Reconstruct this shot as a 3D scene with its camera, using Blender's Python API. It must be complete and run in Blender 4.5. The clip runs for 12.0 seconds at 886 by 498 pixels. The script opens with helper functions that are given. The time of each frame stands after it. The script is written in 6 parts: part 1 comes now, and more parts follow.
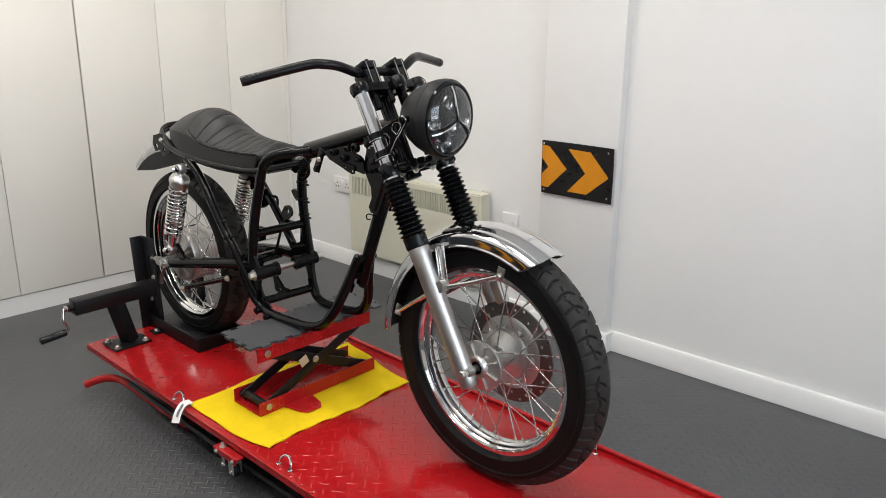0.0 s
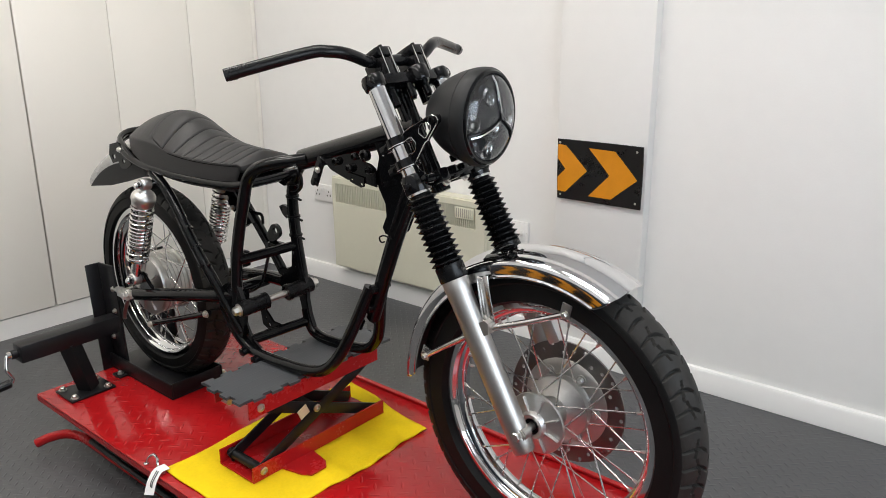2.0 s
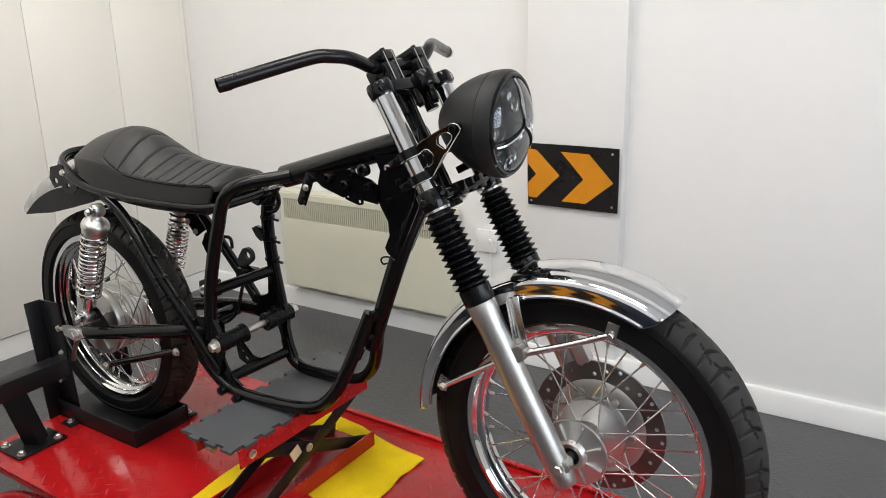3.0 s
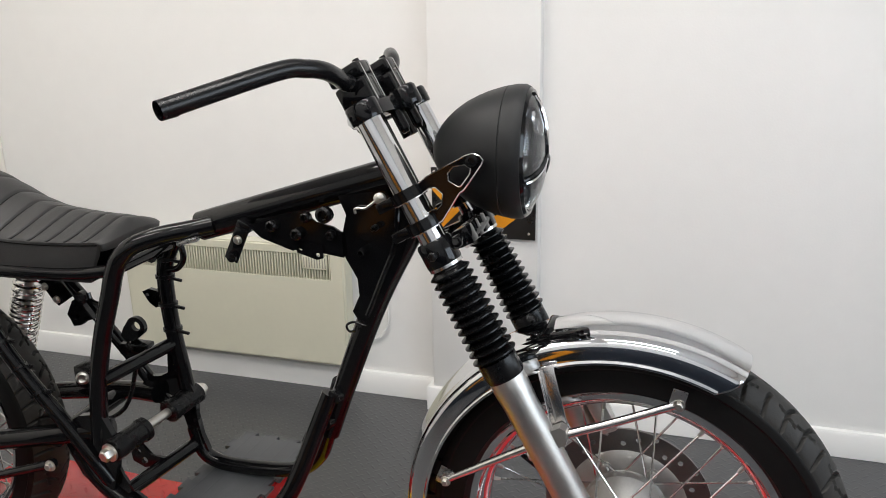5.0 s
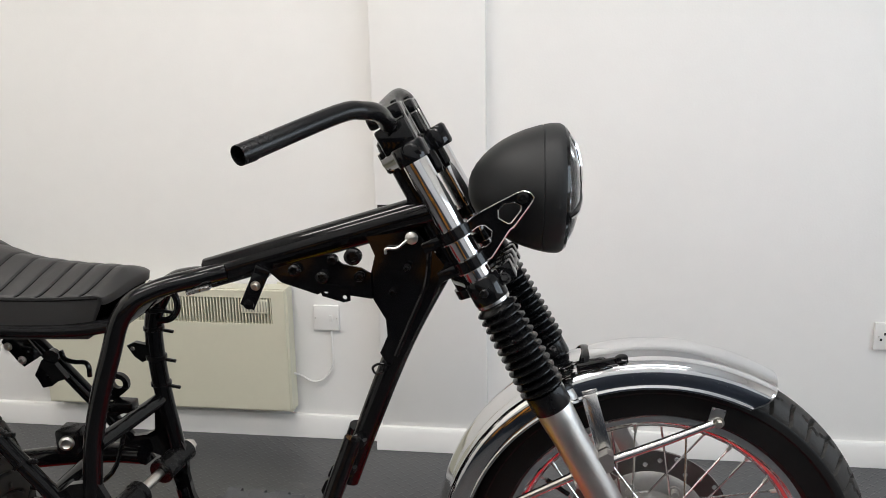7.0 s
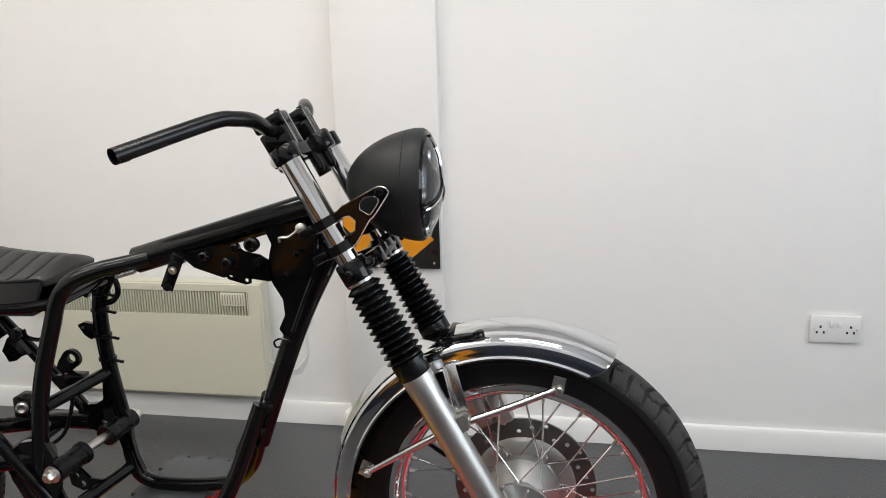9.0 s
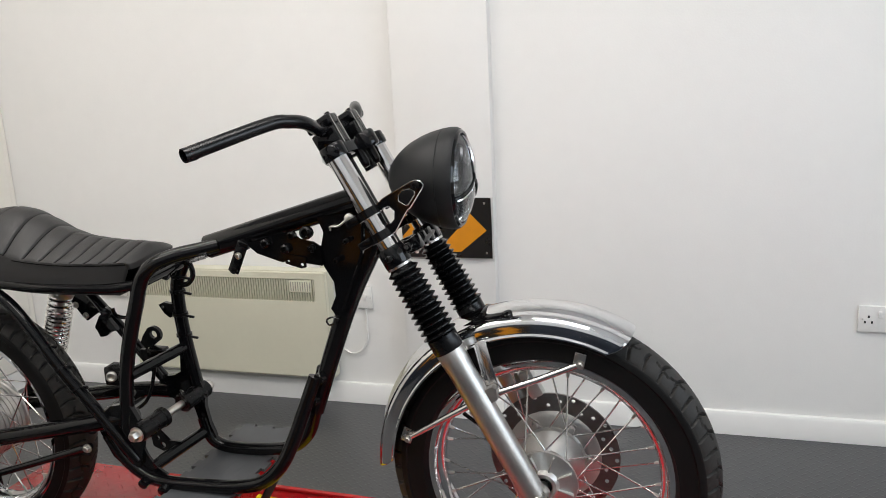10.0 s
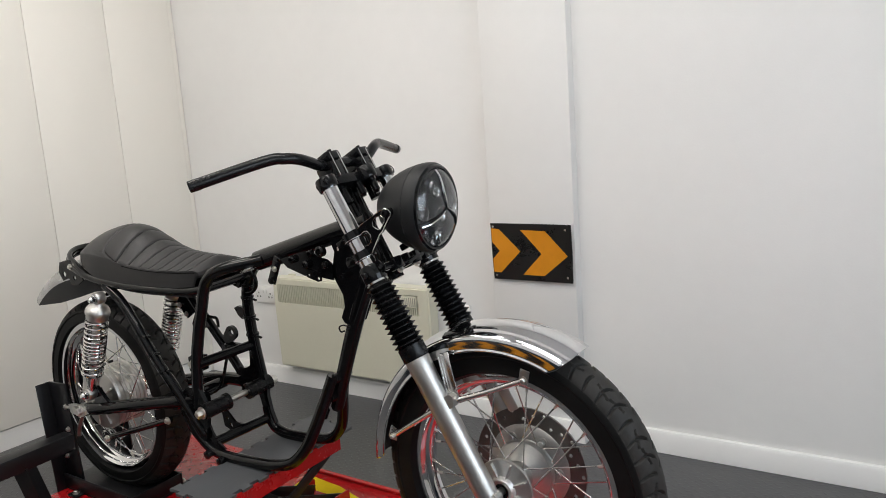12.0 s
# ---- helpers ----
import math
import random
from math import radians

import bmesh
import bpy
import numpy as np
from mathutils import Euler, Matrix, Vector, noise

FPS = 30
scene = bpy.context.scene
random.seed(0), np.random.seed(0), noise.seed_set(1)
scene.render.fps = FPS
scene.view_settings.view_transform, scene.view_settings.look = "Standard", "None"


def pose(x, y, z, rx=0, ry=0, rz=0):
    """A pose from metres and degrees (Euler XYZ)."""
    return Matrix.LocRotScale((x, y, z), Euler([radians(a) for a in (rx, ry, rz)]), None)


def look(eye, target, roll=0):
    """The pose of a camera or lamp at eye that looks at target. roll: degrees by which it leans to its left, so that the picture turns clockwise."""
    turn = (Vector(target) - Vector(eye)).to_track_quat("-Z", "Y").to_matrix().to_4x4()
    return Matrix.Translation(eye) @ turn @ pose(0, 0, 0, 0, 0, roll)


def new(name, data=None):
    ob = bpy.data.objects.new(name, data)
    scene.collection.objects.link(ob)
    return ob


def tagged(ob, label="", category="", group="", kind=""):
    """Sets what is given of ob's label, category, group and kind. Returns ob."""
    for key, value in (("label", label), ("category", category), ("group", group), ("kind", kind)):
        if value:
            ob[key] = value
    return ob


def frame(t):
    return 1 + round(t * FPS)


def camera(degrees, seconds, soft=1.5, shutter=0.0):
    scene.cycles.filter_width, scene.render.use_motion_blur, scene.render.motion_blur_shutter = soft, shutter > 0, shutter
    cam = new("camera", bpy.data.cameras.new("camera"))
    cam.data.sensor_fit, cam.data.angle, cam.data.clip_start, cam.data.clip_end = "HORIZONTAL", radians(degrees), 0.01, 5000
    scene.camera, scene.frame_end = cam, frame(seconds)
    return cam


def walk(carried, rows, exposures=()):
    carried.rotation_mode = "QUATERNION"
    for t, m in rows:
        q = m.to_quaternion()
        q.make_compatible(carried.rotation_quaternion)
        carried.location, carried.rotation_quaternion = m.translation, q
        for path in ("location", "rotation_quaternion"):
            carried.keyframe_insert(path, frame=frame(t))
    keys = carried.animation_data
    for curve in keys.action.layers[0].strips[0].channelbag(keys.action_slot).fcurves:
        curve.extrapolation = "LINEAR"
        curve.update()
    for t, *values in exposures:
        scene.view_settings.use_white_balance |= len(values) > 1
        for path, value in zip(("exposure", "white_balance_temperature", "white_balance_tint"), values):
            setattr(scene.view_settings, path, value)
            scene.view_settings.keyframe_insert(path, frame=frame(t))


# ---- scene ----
cam = camera(59.1, 12.0, soft=0.9)
PATH = [
    (0, (1.682, -1.396, 1.273), (0.35, -0.013, 0.714), 0.6),
    (0.5, (1.587, -1.372, 1.266), (0.269, 0.025, 0.707), 0.4),
    (1, (1.498, -1.313, 1.25), (0.193, 0.096, 0.689), 0.1),
    (1.5, (1.394, -1.253, 1.238), (0.114, 0.177, 0.675), -0.2),
    (2, (1.299, -1.224, 1.229), (0.041, 0.224, 0.665), -0.3),
    (2.5, (1.177, -1.223, 1.222), (-0.027, 0.274, 0.666), -0.9),
    (3, (1.052, -1.237, 1.221), (-0.031, 0.35, 0.666), -1.3),
    (3.2, (1.007, -1.247, 1.205), (-0.034, 0.375, 0.669), -1.1),
    (4.8, (0.685, -1.092, 1.199), (-0.024, 0.703, 0.672), -1.1),
    (5, (0.628, -1.108, 1.206), (-0.02, 0.711, 0.684), -1.0),
    (5.5, (0.507, -1.14, 1.218), (-0.011, 0.725, 0.716), -0.8),
    (6, (0.434, -1.169, 1.218), (0.018, 0.729, 0.745), -0.8),
    (6.5, (0.387, -1.178, 1.215), (0.054, 0.741, 0.762), -0.8),
    (8.3, (0.466, -1.206, 1.223), (0.144, 0.722, 0.797), -1.1),
    (8.5, (0.527, -1.225, 1.221), (0.174, 0.698, 0.798), -1.3),
    (9, (0.688, -1.302, 1.22), (0.256, 0.604, 0.796), -1.7),
    (9.5, (0.769, -1.362, 1.23), (0.242, 0.52, 0.808), -2.2),
    (10, (0.797, -1.416, 1.235), (0.179, 0.436, 0.803), -2.8),
    (10.5, (0.903, -1.429, 1.229), (0.156, 0.383, 0.828), -3.4),
    (11, (1.078, -1.419, 1.241), (0.191, 0.332, 0.858), -3.7),
    (11.5, (1.234, -1.399, 1.254), (0.193, 0.27, 0.889), -4.4),
    (12, (1.331, -1.358, 1.24), (0.192, 0.251, 0.9), -4.0),
]
walk(cam, [(t, look(eye, target, roll)) for t, eye, target, roll in PATH],
     [(0.0, -0.04), (2.0, 0.03), (3.0, 0.08), (5.0, 0.06), (6.0, 0.01), (9.0, -0.02), (10.5, -0.04), (12.0, -0.20)])

# ---- world, lamps ----
world = bpy.data.worlds.new("sky")
scene.world = world
world.use_nodes = True
wn = world.node_tree.nodes
sky = wn.new("ShaderNodeTexSky")
sky.sky_type, sky.sun_disc = "NISHITA", False
sky.sun_elevation, sky.sun_rotation = radians(35), radians(100)
world.node_tree.links.new(sky.outputs[0], wn["Background"].inputs[0])
wn["Background"].inputs[1].default_value = 0.08
scene.view_settings.exposure = 0.0

YAW_ROOM, YAW_BIKE = 1.43, 2.6
RM = pose(0, 1.196, 0, 0, 0, YAW_ROOM)          # room: u along the back wall, v out of it (negative into the room)
BM = pose(0.21, 0, 0, 0, 0, YAW_BIKE) @ pose(0, 0.010, -0.002, 0, 0, -1.9) @ Matrix.Diagonal((1.05, 1, 1, 1))   # motorcycle, origin under the steering head
SIM = pose(0.009, -0.009, -0.048, 0.85, 0.81, 0.94) @ Matrix.Scale(1.024, 4)   # all that stands on the lift, which leans a little
SKEW = Matrix(((1, -0.05, 0, 0), (0, 1, 0, 0), (0, 0, 1, 0), (0, 0, 0, 1)))   # the chassis is a little out of square
FM = BM.inverted()                              # the fork is turned a little against the chassis
CEIL = 2.95


def area_lamp(name, m, sx, sy, watts, colour):
    la = bpy.data.lights.new(name, "AREA")
    la.shape, la.size, la.size_y, la.energy, la.color = "RECTANGLE", sx, sy, watts, colour
    ob = new(name, la)
    ob.matrix_world = m
    return ob


PANELS = [(-0.95, -1.45), (0.60, -1.45), (-0.95, -2.75), (0.60, -2.75)]
for u, v in PANELS:
    area_lamp("ceiling_lamp", RM @ pose(u, v, CEIL - 0.035, 0, 0, 0), 1.15, 0.26, 18.2 if u < 0 else 15.0, (1.0, 0.962, 0.918) if u < 0 else (1.0, 0.976, 0.955))
area_lamp("window_lamp", RM @ pose(2.42, -1.75, 1.45, 0, 90, 0), 1.1, 1.6, 26.0, (0.74, 0.87, 1.0))

# ---- materials ----


def material(name, base, rough=0.5, metal=0.0, var=0.08, scale=6.0, bump=0.0, bump_scale=80.0, coat=0.0, rough_var=0.1, spec=0.5):
    m = bpy.data.materials.new(name)
    m.use_nodes = True
    n, l = m.node_tree.nodes, m.node_tree.links
    b = n["Principled BSDF"]
    b.inputs["Metallic"].default_value = metal
    b.inputs["Coat Weight"].default_value = coat
    b.inputs["Coat Roughness"].default_value = 0.05
    b.inputs["Specular IOR Level"].default_value = spec
    tc = n.new("ShaderNodeTexCoord")
    big, small = n.new("ShaderNodeTexNoise"), n.new("ShaderNodeTexNoise")
    big.inputs["Scale"].default_value, big.inputs["Detail"].default_value = scale, 5
    small.inputs["Scale"].default_value, small.inputs["Detail"].default_value = scale * 14, 3
    l.new(tc.outputs["Object"], big.inputs["Vector"])
    l.new(tc.outputs["Object"], small.inputs["Vector"])
    mixv = n.new("ShaderNodeMath")
    mixv.operation = "MULTIPLY_ADD"
    l.new(small.outputs[0], mixv.inputs[0])
    mixv.inputs[1].default_value = 0.4
    l.new(big.outputs[0], mixv.inputs[2])
    mr = n.new("ShaderNodeMapRange")
    mr.inputs["From Min"].default_value, mr.inputs["From Max"].default_value = 0.4, 1.0
    mr.inputs["To Min"].default_value, mr.inputs["To Max"].default_value = 1 - var, 1 + var
    l.new(mixv.outputs[0], mr.inputs[0])
    sc = n.new("ShaderNodeVectorMath")
    sc.operation = "SCALE"
    sc.inputs[0].default_value = base
    l.new(mr.outputs[0], sc.inputs["Scale"])
    l.new(sc.outputs[0], b.inputs["Base Color"])
    rr = n.new("ShaderNodeMapRange")
    rr.inputs["From Min"].default_value, rr.inputs["From Max"].default_value = 0.4, 1.0
    rr.inputs["To Min"].default_value, rr.inputs["To Max"].default_value = max(0.02, rough * (1 - rough_var)), min(1, rough * (1 + rough_var))
    l.new(mixv.outputs[0], rr.inputs[0])
    l.new(rr.outputs[0], b.inputs["Roughness"])
    if bump:
        fine = n.new("ShaderNodeTexNoise")
        fine.inputs["Scale"].default_value, fine.inputs["Detail"].default_value = bump_scale, 4
        l.new(tc.outputs["Object"], fine.inputs["Vector"])
        bp = n.new("ShaderNodeBump")
        bp.inputs["Strength"].default_value, bp.inputs["Distance"].default_value = bump, 0.002
        l.new(fine.outputs[0], bp.inputs["Height"])
        l.new(bp.outputs[0], b.inputs["Normal"])
    return m


def chequer(m, pitch, height, soft=0.5):
    """Raised lozenges in two directions, as on tread plate, as fine relief."""
    n, l = m.node_tree.nodes, m.node_tree.links
    b = n["Principled BSDF"]
    tc = n.new("ShaderNodeTexCoord")
    total = None
    for turn, shift in ((45, 0.0), (-45, 0.5)):
        mp = n.new("ShaderNodeMapping")
        mp.inputs["Scale"].default_value = (1 / pitch, 1 / pitch, 1)
        mp.inputs["Location"].default_value = (shift, shift, 0)
        l.new(tc.outputs["Object"], mp.inputs["Vector"])
        fr = n.new("ShaderNodeVectorMath")
        fr.operation = "FRACTION"
        l.new(mp.outputs[0], fr.inputs[0])
        ce = n.new("ShaderNodeVectorMath")
        ce.operation = "SUBTRACT"
        ce.inputs[1].default_value = (0.5, 0.5, 0)
        l.new(fr.outputs[0], ce.inputs[0])
        ro = n.new("ShaderNodeVectorRotate")
        ro.rotation_type = "Z_AXIS"
        ro.inputs["Angle"].default_value = radians(turn)
        l.new(ce.outputs[0], ro.inputs["Vector"])
        st = n.new("ShaderNodeVectorMath")
        st.operation = "MULTIPLY"
        st.inputs[1].default_value = (2.6, 10.5, 0)
        l.new(ro.outputs[0], st.inputs[0])
        ln = n.new("ShaderNodeVectorMath")
        ln.operation = "LENGTH"
        l.new(st.outputs[0], ln.inputs[0])
        mr = n.new("ShaderNodeMapRange")
        mr.interpolation_type = "SMOOTHSTEP"
        mr.inputs["From Min"].default_value, mr.inputs["From Max"].default_value = 1.0, soft
        l.new(ln.outputs["Value"], mr.inputs[0])
        if total is None:
            total = mr.outputs[0]
        else:
            mx = n.new("ShaderNodeMath")
            mx.operation = "MAXIMUM"
            l.new(total, mx.inputs[0])
            l.new(mr.outputs[0], mx.inputs[1])
            total = mx.outputs[0]
    bp = n.new("ShaderNodeBump")
    bp.inputs["Strength"].default_value, bp.inputs["Distance"].default_value = 1.0, height
    l.new(total, bp.inputs["Height"])
    old = b.inputs["Normal"].links
    if old:
        l.new(old[0].from_socket, bp.inputs["Normal"])
    l.new(bp.outputs[0], b.inputs["Normal"])
    return m


def glass_material(name, tint, rough=0.02):
    m = bpy.data.materials.new(name)
    m.use_nodes = True
    b = m.node_tree.nodes["Principled BSDF"]
    b.inputs["Base Color"].default_value = (*tint, 1)
    b.inputs["Transmission Weight"].default_value = 1.0
    b.inputs["Roughness"].default_value = rough
    b.inputs["IOR"].default_value = 1.45
    return m


def glow_material(name, colour, strength):
    m = bpy.data.materials.new(name)
    m.use_nodes = True
    b = m.node_tree.nodes["Principled BSDF"]
    b.inputs["Base Color"].default_value = (0.8, 0.8, 0.8, 1)
    b.inputs["Emission Color"].default_value = (*colour, 1)
    b.inputs["Emission Strength"].default_value = strength
    return m


WALL = material("wall_paint", (0.80, 0.79, 0.77), 0.6, var=0.028, scale=1.2, bump=0.18, bump_scale=160)
NAVY = material("navy_dado_paint", (0.016, 0.022, 0.034), 0.5, var=0.15, scale=3.0, bump=0.1, bump_scale=100)
# wall paint turned down to grey, so the unseen wall bounces less light
WALL_DIMMED = material("dimmed_wall_grey", (0.55, 0.555, 0.56), 0.6, var=0.06, scale=2.0, bump=0.15, bump_scale=120)
DOOR = material("cupboard_laminate", (0.865, 0.83, 0.765), 0.45, var=0.012, scale=1.0, bump=0.05, bump_scale=60)
TRIM = material("skirting_gloss", (0.82, 0.81, 0.79), 0.35, var=0.02, scale=2.0)
CEILING = material("ceiling_paint", (0.82, 0.81, 0.80), 0.8, var=0.02, scale=2.0)
FLOOR = chequer(material("floor_vinyl", (0.054, 0.0555, 0.058), 0.40, var=0.18, scale=3.0, bump=0.1, bump_scale=150, rough_var=0.25, spec=0.8), 0.036, 0.0011)
RED = chequer(material("red_gloss_paint", (0.37, 0.008, 0.010), 0.14, var=0.12, scale=5.0, rough_var=0.3, bump=0.05, bump_scale=25, spec=0.4), 0.046, 0.00065, soft=0.3)
RED_PLAIN = material("red_enamel", (0.40, 0.010, 0.012), 0.25, var=0.15, scale=9.0, rough_var=0.3, spec=0.4)
BLACK = material("black_gloss_paint", (0.004, 0.004, 0.0045), 0.065, var=0.25, scale=9.0, rough_var=0.3, bump=0.02, bump_scale=60, spec=0.28)
BLACK_BAR = material("black_satin_bar", (0.006, 0.006, 0.0065), 0.26, var=0.2, scale=14.0, rough_var=0.2, spec=0.25)
SATIN = material("matt_black_paint", (0.014, 0.0145, 0.015), 0.48, var=0.12, scale=10.0, bump=0.04, bump_scale=500, spec=0.25)
STEEL_BLACK = material("black_powder_coat", (0.008, 0.008, 0.009), 0.36, var=0.2, scale=12.0, bump=0.08, bump_scale=300, spec=0.25)
RUBBER = material("tyre_rubber", (0.0065, 0.0063, 0.0062), 0.52, var=0.22, scale=10.0, bump=0.10, bump_scale=200, spec=0.16)
TREAD = material("dusty_tread_rubber", (0.024, 0.0225, 0.0205), 0.58, var=0.3, scale=14.0, bump=0.14, bump_scale=260, spec=0.25)
BOOT = material("gaiter_rubber", (0.0042, 0.0042, 0.0046), 0.27, var=0.15, scale=20.0, bump=0.05, bump_scale=200, spec=0.25)
MAT_RUBBER = chequer(material("mat_foam", (0.055, 0.058, 0.062), 0.5, var=0.2, scale=12.0, bump=0.1, bump_scale=250), 0.03, 0.0008)
VINYL = material("seat_vinyl", (0.028, 0.0272, 0.0270), 0.50, var=0.14, scale=12.0, bump=0.16, bump_scale=420, spec=0.32)
THREAD = material("black_thread", (0.004, 0.004, 0.004), 0.9, var=0.2, scale=60.0, spec=0.05)
CHROME = material("chrome", (0.68, 0.685, 0.695), 0.06, 1.0, var=0.03, scale=8.0, rough_var=0.4)
ALU = material("polished_aluminium", (0.66, 0.65, 0.64), 0.22, 1.0, var=0.08, scale=14.0, rough_var=0.3, bump=0.02, bump_scale=200)
SLIDER = material("brushed_aluminium", (0.50, 0.485, 0.46), 0.40, 1.0, var=0.10, scale=9.0, rough_var=0.25, bump=0.03, bump_scale=300)
CAST = material("cast_aluminium", (0.60, 0.59, 0.57), 0.38, 1.0, var=0.12, scale=18.0, rough_var=0.25, bump=0.12, bump_scale=300)
STEEL = material("galvanised_steel", (0.50, 0.50, 0.50), 0.28, 1.0, var=0.15, scale=16.0, rough_var=0.3)
SPRING = material("spring_plating", (0.60, 0.59, 0.58), 0.16, 1.0, var=0.08, scale=20.0, rough_var=0.3)
DISC = material("brake_disc_steel", (0.19, 0.182, 0.175), 0.34, 1.0, var=0.15, scale=20.0, rough_var=0.3)
ZINC = material("zinc_bolt", (0.62, 0.60, 0.56), 0.3, 1.0, var=0.1, scale=40.0)
YELLOW = material("yellow_microfibre", (0.78, 0.55, 0.012), 0.95, var=0.12, scale=10.0, bump=0.5, bump_scale=420, spec=0.1)
CREAM = material("heater_cream_enamel", (0.62, 0.60, 0.48), 0.38, var=0.03, scale=4.0)
# darkened cream: the shade inside the grille is put into this colour
CREAM_SHADE = material("heater_grille_shadow", (0.24, 0.235, 0.20), 0.6, var=0.1, scale=10.0)
PLASTIC = material("white_socket_plastic", (0.78, 0.77, 0.75), 0.3, var=0.02, scale=10.0)
ORANGE = material("orange_reflective", (0.62, 0.235, 0.008), 0.42, var=0.10, scale=18.0, bump=0.08, bump_scale=500)
SIGN_BLACK = material("black_sign_face", (0.012, 0.012, 0.012), 0.30, var=0.2, scale=12.0, rough_var=0.3)
PAPER = material("paper_label", (0.62, 0.50, 0.34), 0.7, var=0.08, scale=30.0)
WHITE_CLOTH = material("white_cloth_label", (0.78, 0.76, 0.74), 0.8, var=0.05, scale=40.0)
INK = material("ink", (0.03, 0.03, 0.03), 0.6, var=0.1, scale=30.0)
GLASS = glass_material("clear_glass", (0.97, 0.98, 0.98))
LENS = glass_material("projector_glass", (0.93, 0.95, 0.96), 0.03)
REFLECTOR = material("lamp_reflector", (0.70, 0.70, 0.71), 0.12, 1.0, var=0.05, scale=20.0)
DARK_CHROME = material("smoked_bezel", (0.05, 0.05, 0.055), 0.22, 0.6, var=0.15, scale=20.0)
PANEL_GLOW = glow_material("light_panel", (1.0, 0.96, 0.91), 4.0)

# ---- helpers for shapes ----


def mesh_of(name, bm, mat, sharp=38):
    me = bpy.data.meshes.new(name)
    bmesh.ops.recalc_face_normals(bm, faces=bm.faces)
    bm.to_mesh(me)
    bm.free()
    me.materials.append(mat)
    me.polygons.foreach_set("use_smooth", [True] * len(me.polygons))
    me.set_sharp_from_angle(angle=radians(sharp))
    return me


def part(name, bm, mat, parent, label="", m=None, sharp=38):
    """One mesh under a thing or under a part. Pieces of the motorcycle's chassis, which come with no pose, take its skew."""
    top = parent
    while top.parent:
        top = top.parent
    if m is None and top.name == "motorcycle":
        m = SKEW
    if m is not None:
        bm.transform(m)
    ob = new(name, mesh_of(name, bm, mat, sharp))
    ob.parent = parent
    if label:
        ob["label"] = label
    return ob


def thing(name, m, label, category, group="", kind=""):
    ob = new(name)
    ob.empty_display_size = 0.1
    ob.matrix_world = m
    return tagged(ob, label, category, group, kind)


def solid(name, bm, mat, label, category="", kind="", m=None, group="", sharp=38):
    ob = new(name, mesh_of(name, bm, mat, sharp))
    if m is not None:
        ob.matrix_world = m
    return tagged(ob, label, category, group, kind)


def box(bm, lo, hi, bevel=0.0, m=None, seg=2):
    r = bmesh.ops.create_cube(bm, size=1.0)
    vs = r["verts"]
    for v in vs:
        v.co = Vector([(lo[i] + hi[i]) / 2 + v.co[i] * (hi[i] - lo[i]) for i in range(3)])
    if bevel:
        es = list({e for v in vs for e in v.link_edges})
        out = bmesh.ops.bevel(bm, geom=es, offset=bevel, segments=seg, affect="EDGES", profile=0.5)
        vs = list({v for f in out["faces"] for v in f.verts} | {v for v in vs if v.is_valid})
    if m is not None:
        for v in vs:
            v.co = m @ v.co
    return bm


def smooth_path(pts, n=6):
    """Catmull-Rom through the points."""
    p = [Vector(q) for q in pts]
    if len(p) < 3:
        return p
    p = [p[0] * 2 - p[1]] + p + [p[-1] * 2 - p[-2]]
    out = []
    for i in range(1, len(p) - 2):
        a, b, c, d = p[i - 1:i + 3]
        for k in range(n):
            t = k / n
            out.append(0.5 * ((2 * b) + (c - a) * t + (2 * a - 5 * b + 4 * c - d) * t * t + (3 * b - a - 3 * c + d) * t ** 3))
    out.append(p[-2])
    return out


def tube(bm, pts, r, segs=12, smooth=6, close=False, flat=1.0):
    """A round bar swept along the points; r may be one number or one for each point of the smoothed path."""
    p = smooth_path(pts, smooth) if smooth else [Vector(q) for q in pts]
    n = len(p)
    rr = r if isinstance(r, (list, tuple)) else [r] * n
    if len(rr) != n:
        rr = [rr[0] + (rr[-1] - rr[0]) * i / (n - 1) for i in range(n)]
    rings, side = [], None
    for i in range(n):
        if close:
            d = (p[(i + 1) % n] - p[i - 1]).normalized()
        else:
            d = (p[min(i + 1, n - 1)] - p[max(i - 1, 0)]).normalized()
        if side is None:
            side = d.cross(Vector((0.13, 0.29, 0.95))).normalized()
        side = (side - d * side.dot(d)).normalized()
        up = d.cross(side)
        rings.append([bm.verts.new(p[i] + (side * math.cos(a) + up * math.sin(a) * flat) * rr[i]) for a in [2 * math.pi * k / segs for k in range(segs)]])
    for i in range(n if close else n - 1):
        a, b = rings[i], rings[(i + 1) % n]
        for k in range(segs):
            bm.faces.new((a[k], a[(k + 1) % segs], b[(k + 1) % segs], b[k]))
    if not close:
        bm.faces.new(rings[0][::-1])
        bm.faces.new(rings[-1])
    return bm


def rod(bm, a, b, r, segs=12, r2=None):
    return tube(bm, [a, b], [r, r if r2 is None else r2], segs, 0)


